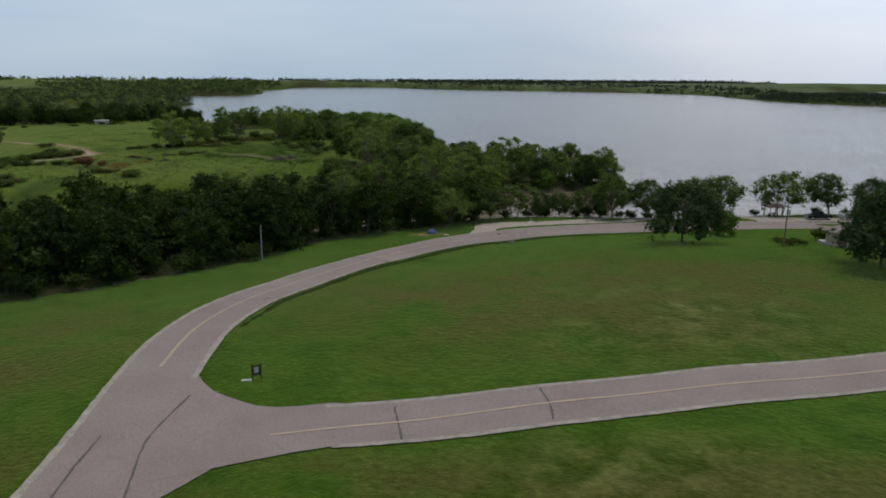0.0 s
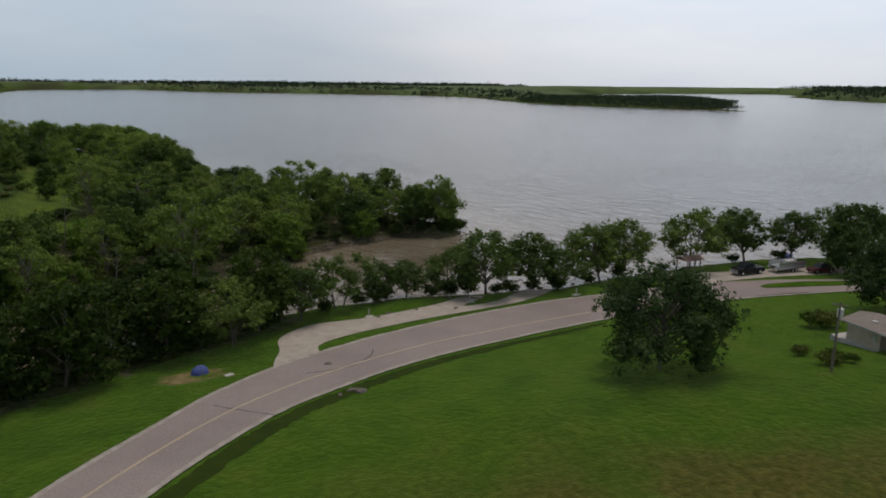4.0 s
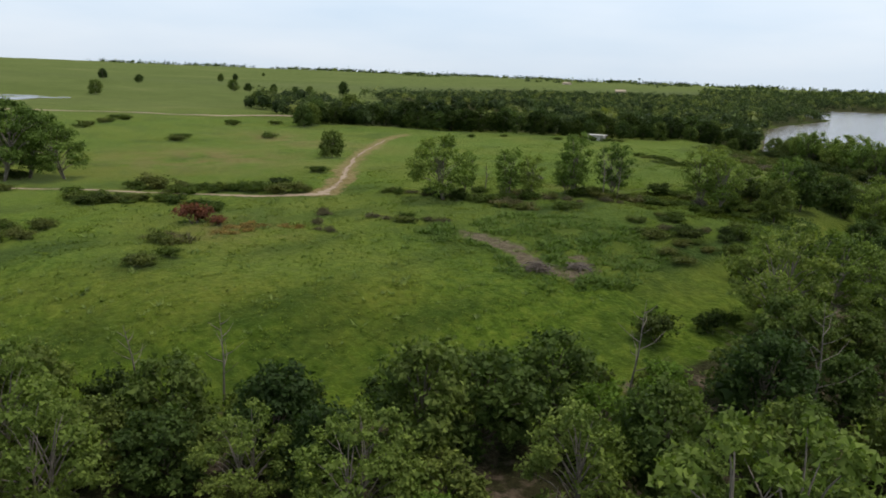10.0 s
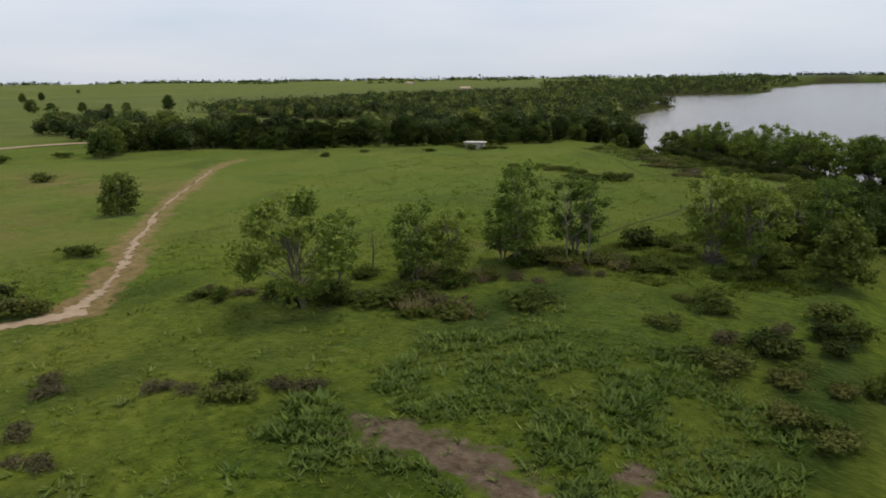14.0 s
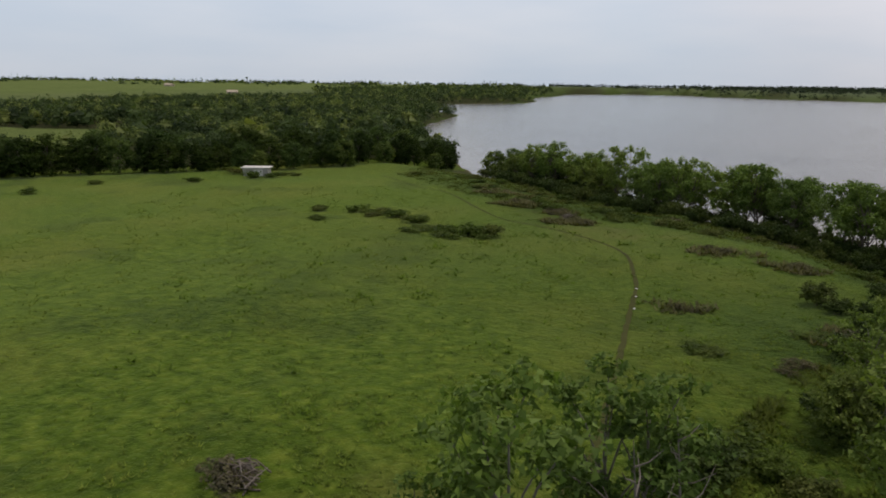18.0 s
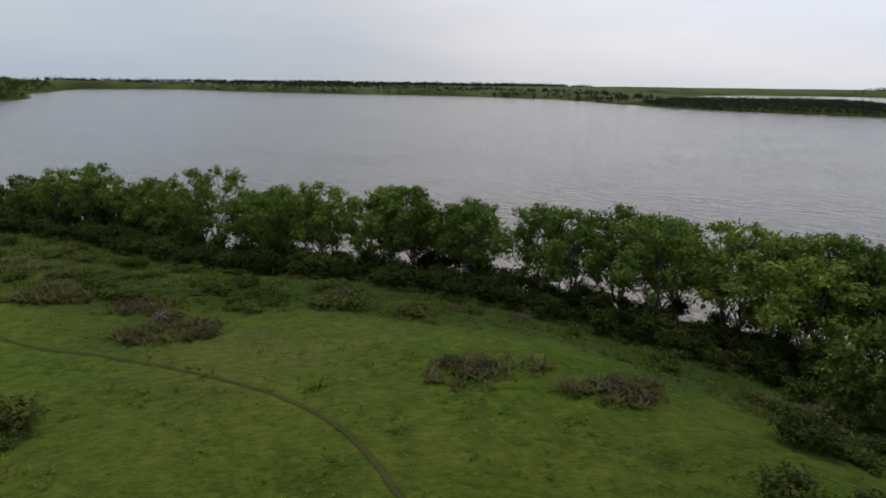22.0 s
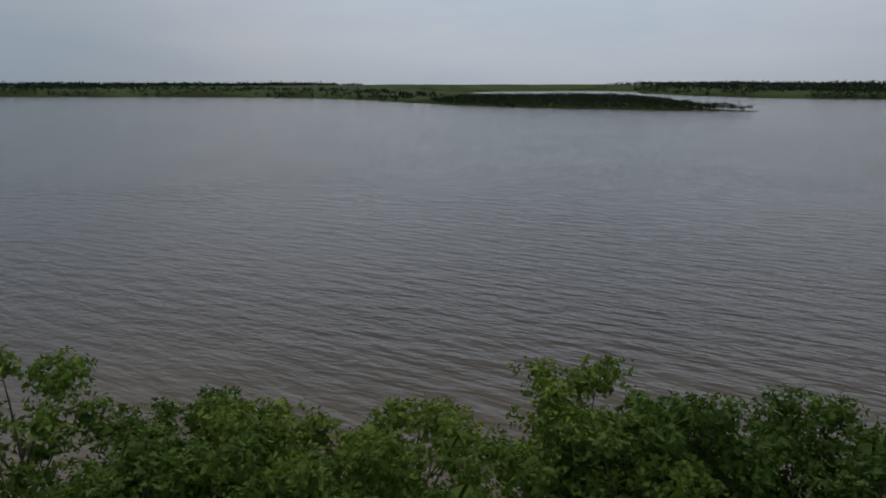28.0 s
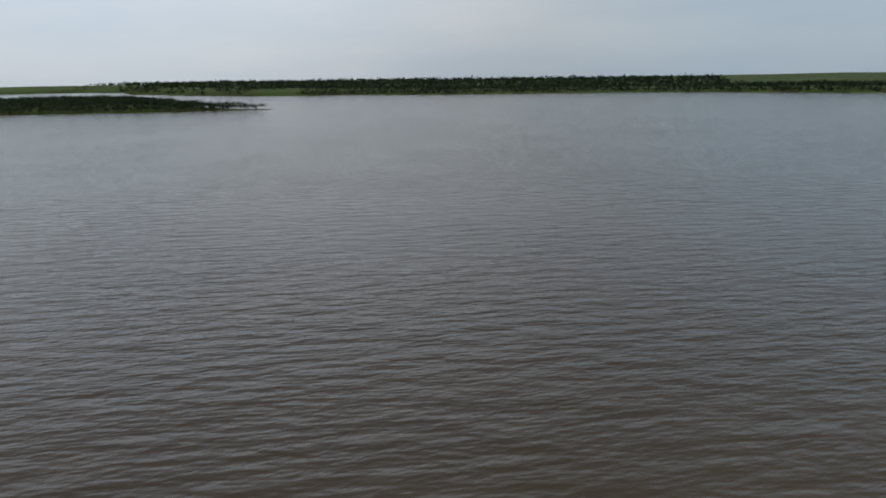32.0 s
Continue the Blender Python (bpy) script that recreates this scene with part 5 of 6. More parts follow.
growth("meadow_weeds", [(-128, 175), (-60, 150), (-52, 165), (-34, 200), (-42, 226), (-56, 262), (-62, 300), (-118, 240)], 17000, 120, 0.2, "rank green weeds and grass of the meadow", WEED, 0.1, [(LANE_W[:5], 2.0), (LANE[4:], 2.4), ([(-62, 212), (-57, 212.5), (-53, 211.5), (-49, 210.5)], 1.8)])
growth("meadow_weeds", [(-120, 235), (-56, 250), (-46, 310), (-52, 345), (-84, 372), (-130, 390), (-180, 360), (-160, 280)], 15000, 121, 0.17, "rank green weeds and grass on the rise", WEED, 0.15, [(PATHWAY, 1.0)])
growth("pale_weeds", [(-66, 203), (-58, 209), (-54, 209), (-50, 205), (-42, 206), (-38, 216), (-42, 230), (-56, 236), (-70, 226), (-66, 214), (-55, 214.5), (-50, 213), (-56, 213.6), (-70, 212)], 3200, 124, 0.42, "pale leafy weeds round the brush heap", PALEWEED, -0.1, [([(-62, 212), (-57, 212.5), (-53, 211.5), (-49, 210.5)], 1.7), ([(-48, 217), (-45, 215), (-44, 212)], 1.1)])
growth("pale_weeds", [(-126, 172), (-64, 152), (-40, 186), (-36, 214), (-60, 240), (-100, 214)], 3000, 125, 0.42, "pale leafy weeds in the meadow", PALEWEED, 0.75, [(LANE_W[:5], 2.0)])
growth("pale_weeds", [(-112, 262), (-60, 262), (-50, 306), (-56, 340), (-110, 350), (-130, 300)], 3000, 126, 0.36, "pale leafy weeds on the rise", WEED, 0.8, [(PATHWAY, 1.0)])
growth("rank_weeds", [(-20, 330), (-44, 318), (-60, 343), (-76, 356), (-96, 360), (-112, 372), (-150, 408), (-150, 450), (-60, 392)], 12000, 122, 0.36, "rank green weeds on the slope to the shore", RANKWEED, -0.3)


growth("rank_weeds", [(-72, 252), (-60, 250), (-50, 254), (-46, 262), (-52, 284), (-60, 290), (-66, 276), (-72, 264)], 4200, 127, 0.34, "rank green weeds below the poplars", RANKWEED, 0.1)
STALK = leaf_material("withered_stalks", (0.084, 0.086, 0.036), (0.112, 0.108, 0.050), (0.146, 0.138, 0.070))
for i, (x, y, q) in enumerate(DRY_PATCHES):
    reach = [q * 0.75 + 2.4 * math.sin(2.1 * a * a + i) ** 2 + 0.6 for a in range(11)]
    ring_ = [(x + d * 1.2 * math.cos(a * 0.571), y + d * 0.85 * math.sin(a * 0.571)) for a, d in enumerate(reach)]
    growth("dry_grass", ring_, int(13 * q * q + 24), 150 + i, 0.62, "tall withered brown grass and stalks", STALK, -1.0)

# ---------------------------------------------------------------- small things
def box(bm, x0, x1, y0, y1, z0, z1, bev=0.0):
    v = [bm.verts.new(p) for p in ((x0, y0, z0), (x1, y0, z0), (x1, y1, z0), (x0, y1, z0), (x0, y0, z1), (x1, y0, z1), (x1, y1, z1), (x0, y1, z1))]
    for f in ((3, 2, 1, 0), (4, 5, 6, 7), (0, 1, 5, 4), (1, 2, 6, 5), (2, 3, 7, 6), (3, 0, 4, 7)):
        bm.faces.new([v[i] for i in f])
    if bev:
        bmesh.ops.bevel(bm, geom=list({e for q in v for e in q.link_edges}), offset=bev, segments=1, affect="EDGES")
    return bm


def boxed(*a, bev=0.0):
    return box(bmesh.new(), *a, bev=bev)


def rod(points, radii, sides=8):
    bm = bmesh.new()
    v, f = tubes([(points[i], points[i + 1], radii[i], radii[i + 1]) for i in range(len(points) - 1)], sides)
    vs = [bm.verts.new(p) for p in v]
    for q in f:
        bm.faces.new([vs[i] for i in q])
    bmesh.ops.holes_fill(bm, edges=bm.edges[:], sides=sides)
    return bm


def loft(rings):
    """Closed skin through rings of equal length, capped at both ends."""
    bm = bmesh.new()
    rows = [[bm.verts.new(p) for p in ring] for ring in rings]
    n = len(rows[0])
    for a, b in zip(rows, rows[1:]):
        for k in range(n):
            bm.faces.new((a[k], a[(k + 1) % n], b[(k + 1) % n], b[k]))
    bm.faces.new(rows[0][::-1])
    bm.faces.new(rows[-1])
    bmesh.ops.recalc_face_normals(bm, faces=bm.faces[:])
    return bm


def stand(name, x, y, turn, label, category, group="", up=0.0):
    e = new(name)
    e.matrix_basis = pose(x, y, hz(x, y) + up, 0, 0, turn)
    return tagged(e, label, category, group)


WOODPOLE = speckled("weathered_pole_wood", (0.130, 0.105, 0.080), (0.240, 0.205, 0.165), 2.0)
PALEPOLE = speckled("silvered_pole_wood", (0.230, 0.215, 0.190), (0.340, 0.320, 0.290), 2.0)
STEEL = plain("galvanised_steel", (0.45, 0.46, 0.47), 0.4, 0.7)
WALLPAINT = speckled("cream_block_wall", (0.360, 0.300, 0.225), (0.500, 0.425, 0.330), 1.4)
SHINGLE = speckled("brown_roof_shingles", (0.150, 0.125, 0.105), (0.260, 0.220, 0.190), 1.6)
DARKWOOD = speckled("dark_stained_wood", (0.045, 0.036, 0.028), (0.085, 0.068, 0.052), 3.0)
DOORPAINT = plain("grey_door_paint", (0.25, 0.24, 0.22), 0.6)
CONCRETE = speckled("pale_concrete", (0.340, 0.320, 0.285), (0.480, 0.455, 0.410), 1.8)
BLACKPAINT = plain("black_car_paint", (0.012, 0.012, 0.014), 0.25)
GLASS = plain("dark_window_glass", (0.02, 0.025, 0.03), 0.08)
RUBBER = plain("tyre_rubber", (0.02, 0.02, 0.02), 0.85)
CHROME = plain("bare_aluminium", (0.62, 0.63, 0.65), 0.3, 0.8)
BLUE = plain("blue_tarpaulin", (0.055, 0.080, 0.230), 0.55)
WHITE = plain("white_paint", (0.62, 0.60, 0.56), 0.55)
STONE = speckled("pale_limestone", (0.080, 0.068, 0.054), (0.190, 0.168, 0.138), 2.2)
REDLAMP = plain("red_lamp_lens", (0.25, 0.01, 0.01), 0.3)


def utility_pole(x, y, tall, material, label, arm):
    p = stand("utility_pole", x, y, 30, label, "pole")
    part("post", rod([(0, 0, -0.5), (0.03, 0, tall * 0.5), (0.08, 0, tall)], [0.13, 0.11, 0.085]), material, p)
    if arm:
        t = part("transformer", rod([(0.42, 0, tall - 1.5), (0.42, 0, tall - 1.42), (0.42, 0, tall - 0.68), (0.42, 0, tall - 0.6)], [0.18, 0.27, 0.27, 0.16], 12), WHITE, p, "white transformer drum")
        part("bracket", boxed(0.1, 0.2, -0.05, 0.05, tall - 1.3, tall - 0.8), STEEL, t)
        part("insulator", rod([(0.42, 0, tall - 0.6), (0.42, 0, tall - 0.4)], [0.05, 0.03], 6), WHITE, t)
        part("crossbar", boxed(-0.06, 0.06, -0.7, 0.7, tall - 0.3, tall - 0.18, bev=0.01), material, p)
    return p


utility_pole(53.3, 110.9, 6.6, WOODPOLE, "brown wooden power pole with a white transformer", True)
utility_pole(-28.6, 111.3, 5.8, PALEPOLE, "pale bare wooden pole at the wood's edge", False)
# bushes round the power pole and the building
JUNIPER = [(54.4, 112.6, 0.5), (56, 113.2, 0.5), (57.2, 112.4, 0.42), (55.2, 116.6, 0.45), (67.6, 125.6, 0.85), (66.6, 126.6, 0.7)]
for x, y, k in JUNIPER:
    put_copy(SHRUBS[2], x, y, hz(x, y) - 0.1, k, x, 1.15)


def sign_board(x, y, turn):
    s = stand("sign_board", x, y, turn, "small dark notice board on two posts in the lawn", "sign")
    for k in (-0.38, 0.38):
        part("post", boxed(k - 0.05, k + 0.05, -0.05, 0.05, -0.4, 1.45, bev=0.008), DARKWOOD, s)
    part("board", boxed(-0.33, 0.33, -0.025, 0.025, 0.35, 1.3, bev=0.01), DARKWOOD, s)
    part("notice", boxed(-0.2, 0.2, -0.032, -0.027, 0.6, 1.15), CONCRETE, s, "pale weathered notice panel")
    return s


sign_board(-16, 58.5, 20)
_slab = stand("footing", -16.8, 58.2, 12, "pale broken concrete footing in the grass", "concrete")
part("slab", boxed(-0.45, 0.45, -0.2, 0.2, -0.2, 0.07, bev=0.03), CONCRETE, _slab)


def park_building(x, y, turn):
    b = stand("park_building", x, y, turn, "small cream block building with a low grey roof and a porch", "building")
    lx, ly, h, px = 6.9, 4.6, 2.15, 0.7
    part("slab", boxed(-lx / 2 - 1.6, lx / 2 + 0.5, -ly / 2 - 0.5, ly / 2 + 0.5, -0.9, 0.08), CONCRETE, b, "pale concrete slab")
    for q in ((-lx / 2, px, -ly / 2, -ly / 2 + 0.2), (-lx / 2, lx / 2, ly / 2 - 0.2, ly / 2), (-lx / 2, -lx / 2 + 0.2, -ly / 2 + 0.2, ly / 2 - 0.2), (lx / 2 - 0.2, lx / 2, -ly / 2 + 1.6, ly / 2 - 0.2), (px, lx / 2 - 0.2, -ly / 2 + 1.6, -ly / 2 + 1.8), (px - 0.2, px, -ly / 2 + 0.2, -ly / 2 + 1.8)):
        part("wall", boxed(*q, 0.08, h), WALLPAINT, b)
    part("post", boxed(lx / 2 - 0.45, lx / 2 - 0.3, -ly / 2 + 0.02, -ly / 2 + 0.17, 0.08, h), WHITE, b, "white porch post")
    rise = 0.55
    for sgn in (-1, 1):
        bm = bmesh.new()
        o = 0.6
        e, r = (-lx / 2 - o, lx / 2 + o), h + rise
        y0 = sgn * (ly / 2 + o)
        low = h - 0.06
        v = [bm.verts.new(c) for c in ((e[0], y0, low), (e[1], y0, low), (e[1], 0, r), (e[0], 0, r), (e[0], y0, low + 0.14), (e[1], y0, low + 0.14), (e[1], 0, r + 0.14), (e[0], 0, r + 0.14))]
        for f in ((0, 1, 2, 3), (7, 6, 5, 4), (0, 4, 5, 1), (1, 5, 6, 2), (3, 2, 6, 7), (0, 3, 7, 4)):
            bm.faces.new([v[i] for i in f])
        bmesh.ops.recalc_face_normals(bm, faces=bm.faces[:])
        slope = part("roof", bm, SHINGLE, b)
        if sgn < 0:
            for k in (-1.0, 1.2):
                part("roof_vent", boxed(k - 0.25, k + 0.25, -1.5, -1.15, h + 0.2, h + 0.6, bev=0.03), WHITE, slope, "small pale roof vent")
            part("fascia", boxed(e[0], e[1], y0 - 0.03, y0 - 0.003, low - 0.06, low + 0.13), CONCRETE, slope, "pale fascia board")
    for sgn in (-1, 1):
        bm = bmesh.new()
        v = [bm.verts.new(c) for c in ((sgn * lx / 2, -ly / 2, h), (sgn * lx / 2, ly / 2, h), (sgn * lx / 2, 0, h + rise - 0.08))]
        v2 = [bm.verts.new((c.co.x - sgn * 0.18, c.co.y, c.co.z)) for c in v]
        bm.faces.new(v), bm.faces.new(v2[::-1])
        for i in range(3):
            bm.faces.new((v[i], v2[i], v2[(i + 1) % 3], v[(i + 1) % 3]))
        bmesh.ops.recalc_face_normals(bm, faces=bm.faces[:])
        part("gable", bm, WALLPAINT, b)
    yd = -ly / 2 + 1.6
    d = part("door", boxed(1.5, 2.4, yd - 0.05, yd - 0.003, 0.1, 2.05), DOORPAINT, b, "plain grey door")
    part("handle", boxed(2.25, 2.32, yd - 0.11, yd - 0.052, 1.0, 1.12), STEEL, d)
    m = part("meter_box", boxed(-0.1, 0.3, -ly / 2 - 0.14, -ly / 2 - 0.003, 1.0, 1.6, bev=0.02), STEEL, b, "grey meter box on the wall")
    part("conduit", rod([(0.1, -ly / 2 - 0.05, 1.6), (0.1, -ly / 2 - 0.05, h - 0.06)], [0.03, 0.03], 6), STEEL, m)
    return b


park_building(66.9, 116.4, -90)


def field_shed(x, y, turn):
    s = stand("shed", x, y, turn, "low weathered shed with a flat white roof", "shed")
    for q in ((-3.2, 3.2, -1.8, -1.65), (-3.2, 3.2, 1.65, 1.8), (-3.2, -3.05, -1.65, 1.65), (3.05, 3.2, -1.65, 1.65)):
        part("wall", boxed(*q, -0.3, 2.1), DARKWOOD if q[1] < 0 else CONCRETE, s)
    part("roof", boxed(-3.7, 3.7, -2.3, 2.3, 2.1, 2.32, bev=0.03), WHITE, s, "flat white roof")
    part("door", boxed(-0.5, 1.9, -1.86, -1.803, -0.1, 1.8), WHITE, s, "pale sliding door")
    return s


field_shed(-180.5, 388, 20)
grow(SHRUBS, [1] * 4, [(-175, 391), (-172, 392), (-187, 387)], 68, 0.7, 0.95, "bushes by the shed", flat=(0.6, 0.8))


def wheel(parent, x, y, r, w):
    t = part("wheel", rod([(x, y - w, r), (x, y + w, r)], [r, r], 16), RUBBER, parent, "black tyre")
    part("rim", rod([(x, y - w - 0.012, r), (x, y + w + 0.012, r)], [r * 0.58, r * 0.58], 12), CHROME, t, "silver rim")


def pickup(x, y, turn):
    c = stand("pickup_truck", x, y, turn, "black pickup truck parked with its trailer", "truck", up=0.1)
    ring = lambda px, w, z0, z1: [(px, -w, z0), (px, w, z0), (px, w, z1 - 0.08), (px, w - 0.1, z1), (px, -w + 0.1, z1), (px, -w, z1 - 0.08)]
    part("body", loft([ring(-2.75, 0.92, 0.5, 1.0), ring(-2.6, 0.97, 0.4, 1.1), ring(0.6, 0.98, 0.38, 1.12), ring(1.5, 0.98, 0.38, 1.14), ring(2.6, 0.94, 0.42, 1.05), ring(2.78, 0.86, 0.5, 0.92)]), BLACKPAINT, c)
    cab = part("cab", loft([[(-0.75, -0.9, 1.08), (-0.75, 0.9, 1.08), (-0.6, 0.76, 1.8), (-0.6, -0.76, 1.8)], [(0.75, -0.9, 1.08), (0.75, 0.9, 1.08), (0.55, 0.76, 1.84), (0.55, -0.76, 1.84)], [(1.5, -0.9, 1.08), (1.5, 0.9, 1.08), (0.75, 0.74, 1.8), (0.75, -0.74, 1.8)]]), BLACKPAINT, c)
    part("windscreen", loft([[(1.46, -0.78, 1.14), (1.46, 0.78, 1.14), (0.86, 0.66, 1.74), (0.86, -0.66, 1.74)], [(1.49, -0.78, 1.15), (1.49, 0.78, 1.15), (0.89, 0.66, 1.75), (0.89, -0.66, 1.75)]]), GLASS, cab)
    for s in (-1, 1):
        part("side_window", loft([[(-0.5, s * 0.885, 1.16), (1.1, s * 0.885, 1.16), (0.7, s * 0.785, 1.68), (-0.45, s * 0.785, 1.68)], [(-0.5, s * 0.9, 1.16), (1.1, s * 0.9, 1.16), (0.7, s * 0.8, 1.68), (-0.45, s * 0.8, 1.68)]]), GLASS, cab)
        part("headlight", boxed(2.7, 2.8, s * 0.62 - 0.17, s * 0.62 + 0.17, 0.72, 0.9, bev=0.03), WHITE, c, "clear headlight")
        part("tail_lamp", boxed(-2.79, -2.72, s * 0.82 - 0.08, s * 0.82 + 0.08, 0.7, 1.0), REDLAMP, c, "red tail lamp")
        for px in (-1.75, 1.8):
            wheel(c, px, s * 0.86, 0.39, 0.13)
    part("bumper", boxed(2.74, 2.9, -0.88, 0.88, 0.42, 0.62, bev=0.04), CHROME, c, "chrome bumper")
    part("grille", boxed(2.75, 2.81, -0.42, 0.42, 0.66, 0.9), STEEL, c)
    return c


def boat_trailer(x, y, turn):
    b = stand("boat", x, y, turn, "silver pontoon boat with rails on a trailer", "boat", up=0.1)
    for s in (-1, 1):
        part("pontoon", rod([(-3.0, s * 0.8, 0.8), (-2.7, s * 0.8, 0.75), (2.4, s * 0.8, 0.75), (3.2, s * 0.8, 0.95)], [0.2, 0.3, 0.3, 0.06], 10), CHROME, b)
    part("deck", boxed(-2.9, 2.7, -1.15, 1.15, 1.05, 1.15, bev=0.02), STEEL, b)
    for s in (-1, 1):
        part("rail", boxed(-2.8, 2.6, s * 1.1 - 0.025, s * 1.1 + 0.025, 1.2, 1.75), CHROME, b, "pale panelled rail")
        part("bench", boxed(-2.6, -0.4, s * 0.8 - 0.25, s * 0.8 + 0.25, 1.15, 1.55, bev=0.05), WHITE, b)
    part("console", boxed(0.2, 0.9, 0.3, 0.9, 1.15, 1.95, bev=0.06), WHITE, b)
    t = stand("trailer", x, y, turn, "steel boat trailer with small black wheels", "trailer", up=0.1)
    for s in (-1, 1):
        part("rail", boxed(-2.9, 2.4, s * 0.55 - 0.05, s * 0.55 + 0.05, 0.36, 0.46), STEEL, t)
        wheel(t, -1.0, s * 1.05, 0.28, 0.09)
        wheel(t, -0.3, s * 1.05, 0.28, 0.09)
    part("axle", boxed(-0.75, -0.55, -1.0, 1.0, 0.26, 0.36), STEEL, t)
    part("tongue", boxed(2.35, 3.7, -0.06, 0.06, 0.36, 0.46), STEEL, t)
    return b


pickup(80.8, 154, 184)
boat_trailer(88.1, 153.6, 182)


def car(x, y, turn):
    c = stand("car", x, y, turn, "dark red car parked under the trees", "car", up=0.1)
    ring = lambda px, w, z0, z1: [(px, -w, z0), (px, w, z0), (px, w, z1 - 0.1), (px, w - 0.12, z1), (px, -w + 0.12, z1), (px, -w, z1 - 0.1)]
    part("body", loft([ring(-2.2, 0.75, 0.4, 0.75), ring(-1.9, 0.86, 0.3, 0.9), ring(0.9, 0.88, 0.28, 0.92), ring(1.9, 0.84, 0.3, 0.8), ring(2.2, 0.7, 0.4, 0.62)]), plain("dark_red_paint", (0.06, 0.012, 0.012), 0.3), c)
    cab = part("cabin", loft([[(-1.7, -0.78, 0.86), (-1.7, 0.78, 0.86), (-1.1, 0.6, 1.4), (-1.1, -0.6, 1.4)], [(1.1, -0.8, 0.86), (1.1, 0.8, 0.86), (0.3, 0.6, 1.42), (0.3, -0.6, 1.42)]]), GLASS, c)
    part("roof", boxed(-1.05, 0.25, -0.58, 0.58, 1.41, 1.45), BLACKPAINT, cab)
    for px in (-1.35, 1.35):
        for s in (-1, 1):
            wheel(c, px, s * 0.78, 0.32, 0.1)
    return c


car(92.5, 151, 178)
_b = stand("covered_boat", 98.5, 164.5, 25, "small boat under a blue tarpaulin by the shore", "boat")
part("hull", loft([[(-2.2, -0.8, 0.3), (-2.2, 0.8, 0.3), (-2.2, 0.6, -0.1), (-2.2, -0.6, -0.1)], [(0.8, -0.85, 0.4), (0.8, 0.85, 0.4), (0.8, 0.55, -0.1), (0.8, -0.55, -0.1)], [(2.4, -0.1, 0.6), (2.4, 0.1, 0.6), (2.3, 0.05, 0.2), (2.3, -0.05, 0.2)]]), CHROME, _b)
part("cover", loft([[(-2.25, -0.85, 0.32), (-2.25, 0.85, 0.32), (-2.2, 0.3, 0.75), (-2.2, -0.3, 0.75)], [(0.5, -0.9, 0.42), (0.5, 0.9, 0.42), (0.4, 0.25, 1.05), (0.4, -0.25, 1.05)], [(2.45, -0.12, 0.62), (2.45, 0.12, 0.62), (2.4, 0.04, 0.74), (2.4, -0.04, 0.74)]]), BLUE, _b, "blue tarpaulin cover")


def tent(x, y, turn):
    t = stand("tent", x, y, turn, "small blue dome tent on worn grass", "tent")
    bm = bmesh.new()
    bmesh.ops.create_uvsphere(bm, u_segments=12, v_segments=8, radius=0.8)
    for v in bm.verts:
        v.co.x *= 1.15
        v.co.z = max(-0.05, v.co.z) * (1.0 + 0.08 * math.cos(4 * math.atan2(v.co.y, v.co.x)))
    part("fly", bm, BLUE, t)
    part("door", loft([[(-0.25, -0.76, 0.05), (0.25, -0.76, 0.05), (0.0, -0.52, 0.62)], [(-0.25, -0.82, 0.05), (0.25, -0.82, 0.05), (0.0, -0.58, 0.64)]]), plain("grey_tent_mesh", (0.10, 0.11, 0.14), 0.8), t, "grey mesh door")
    return t


tent(-2.2, 135.8, 20)
_m = stand("groundsheet", 0.6, 134.2, 30, "crumpled pale groundsheet on the grass", "sheet")
part("sheet", boxed(-0.45, 0.45, -0.28, 0.28, -0.05, 0.09, bev=0.04), CONCRETE, _m)


def grill(x, y, turn, group):
    g = stand("camp_post", x, y, turn, "short pale post on a concrete pad", "post", group)
    part("pad", boxed(-0.55, 0.55, -0.4, 0.4, -0.3, 0.08, bev=0.03), CONCRETE, g, "pale concrete pad")
    part("post", boxed(-0.06, 0.06, -0.06, 0.06, 0.08, 1.05, bev=0.01), CONCRETE, g)
    return g


for x, y, a in ((49, 151.5, 20), (18.4, 149.9, 40), (33.2, 152.6, 10)):
    grill(x, y, a, "campsite posts")


def picnic_shelter(x, y, turn):
    s = stand("picnic_shelter", x, y, turn, "small brown picnic shelter by the landing", "shelter")
    for px in (-1.4, 1.4):
        for py in (-1.1, 1.1):
            part("post", boxed(px - 0.07, px + 0.07, py - 0.07, py + 0.07, -0.3, 2.2), WOODPOLE, s)
    part("roof", loft([[(-1.9, -1.6, 2.15), (-1.9, 1.6, 2.15), (-1.9, 0, 2.7)], [(1.9, -1.6, 2.15), (1.9, 1.6, 2.15), (1.9, 0, 2.7)]]), speckled("brown_roof_boards", (0.15, 0.10, 0.085), (0.23, 0.165, 0.14), 2.0), s, "brown board roof")
    part("table_top", boxed(-0.9, 0.9, -0.4, 0.4, 0.7, 0.76), WOODPOLE, s)
    for py in (-0.75, 0.75):
        part("bench", boxed(-0.9, 0.9, py - 0.14, py + 0.14, 0.42, 0.47), WOODPOLE, s)
    for px in (-0.6, 0.6):
        part("trestle", boxed(px - 0.05, px + 0.05, -0.8, 0.8, 0.0, 0.42), WOODPOLE, s)
    return s


picnic_shelter(73, 158.5, 10)


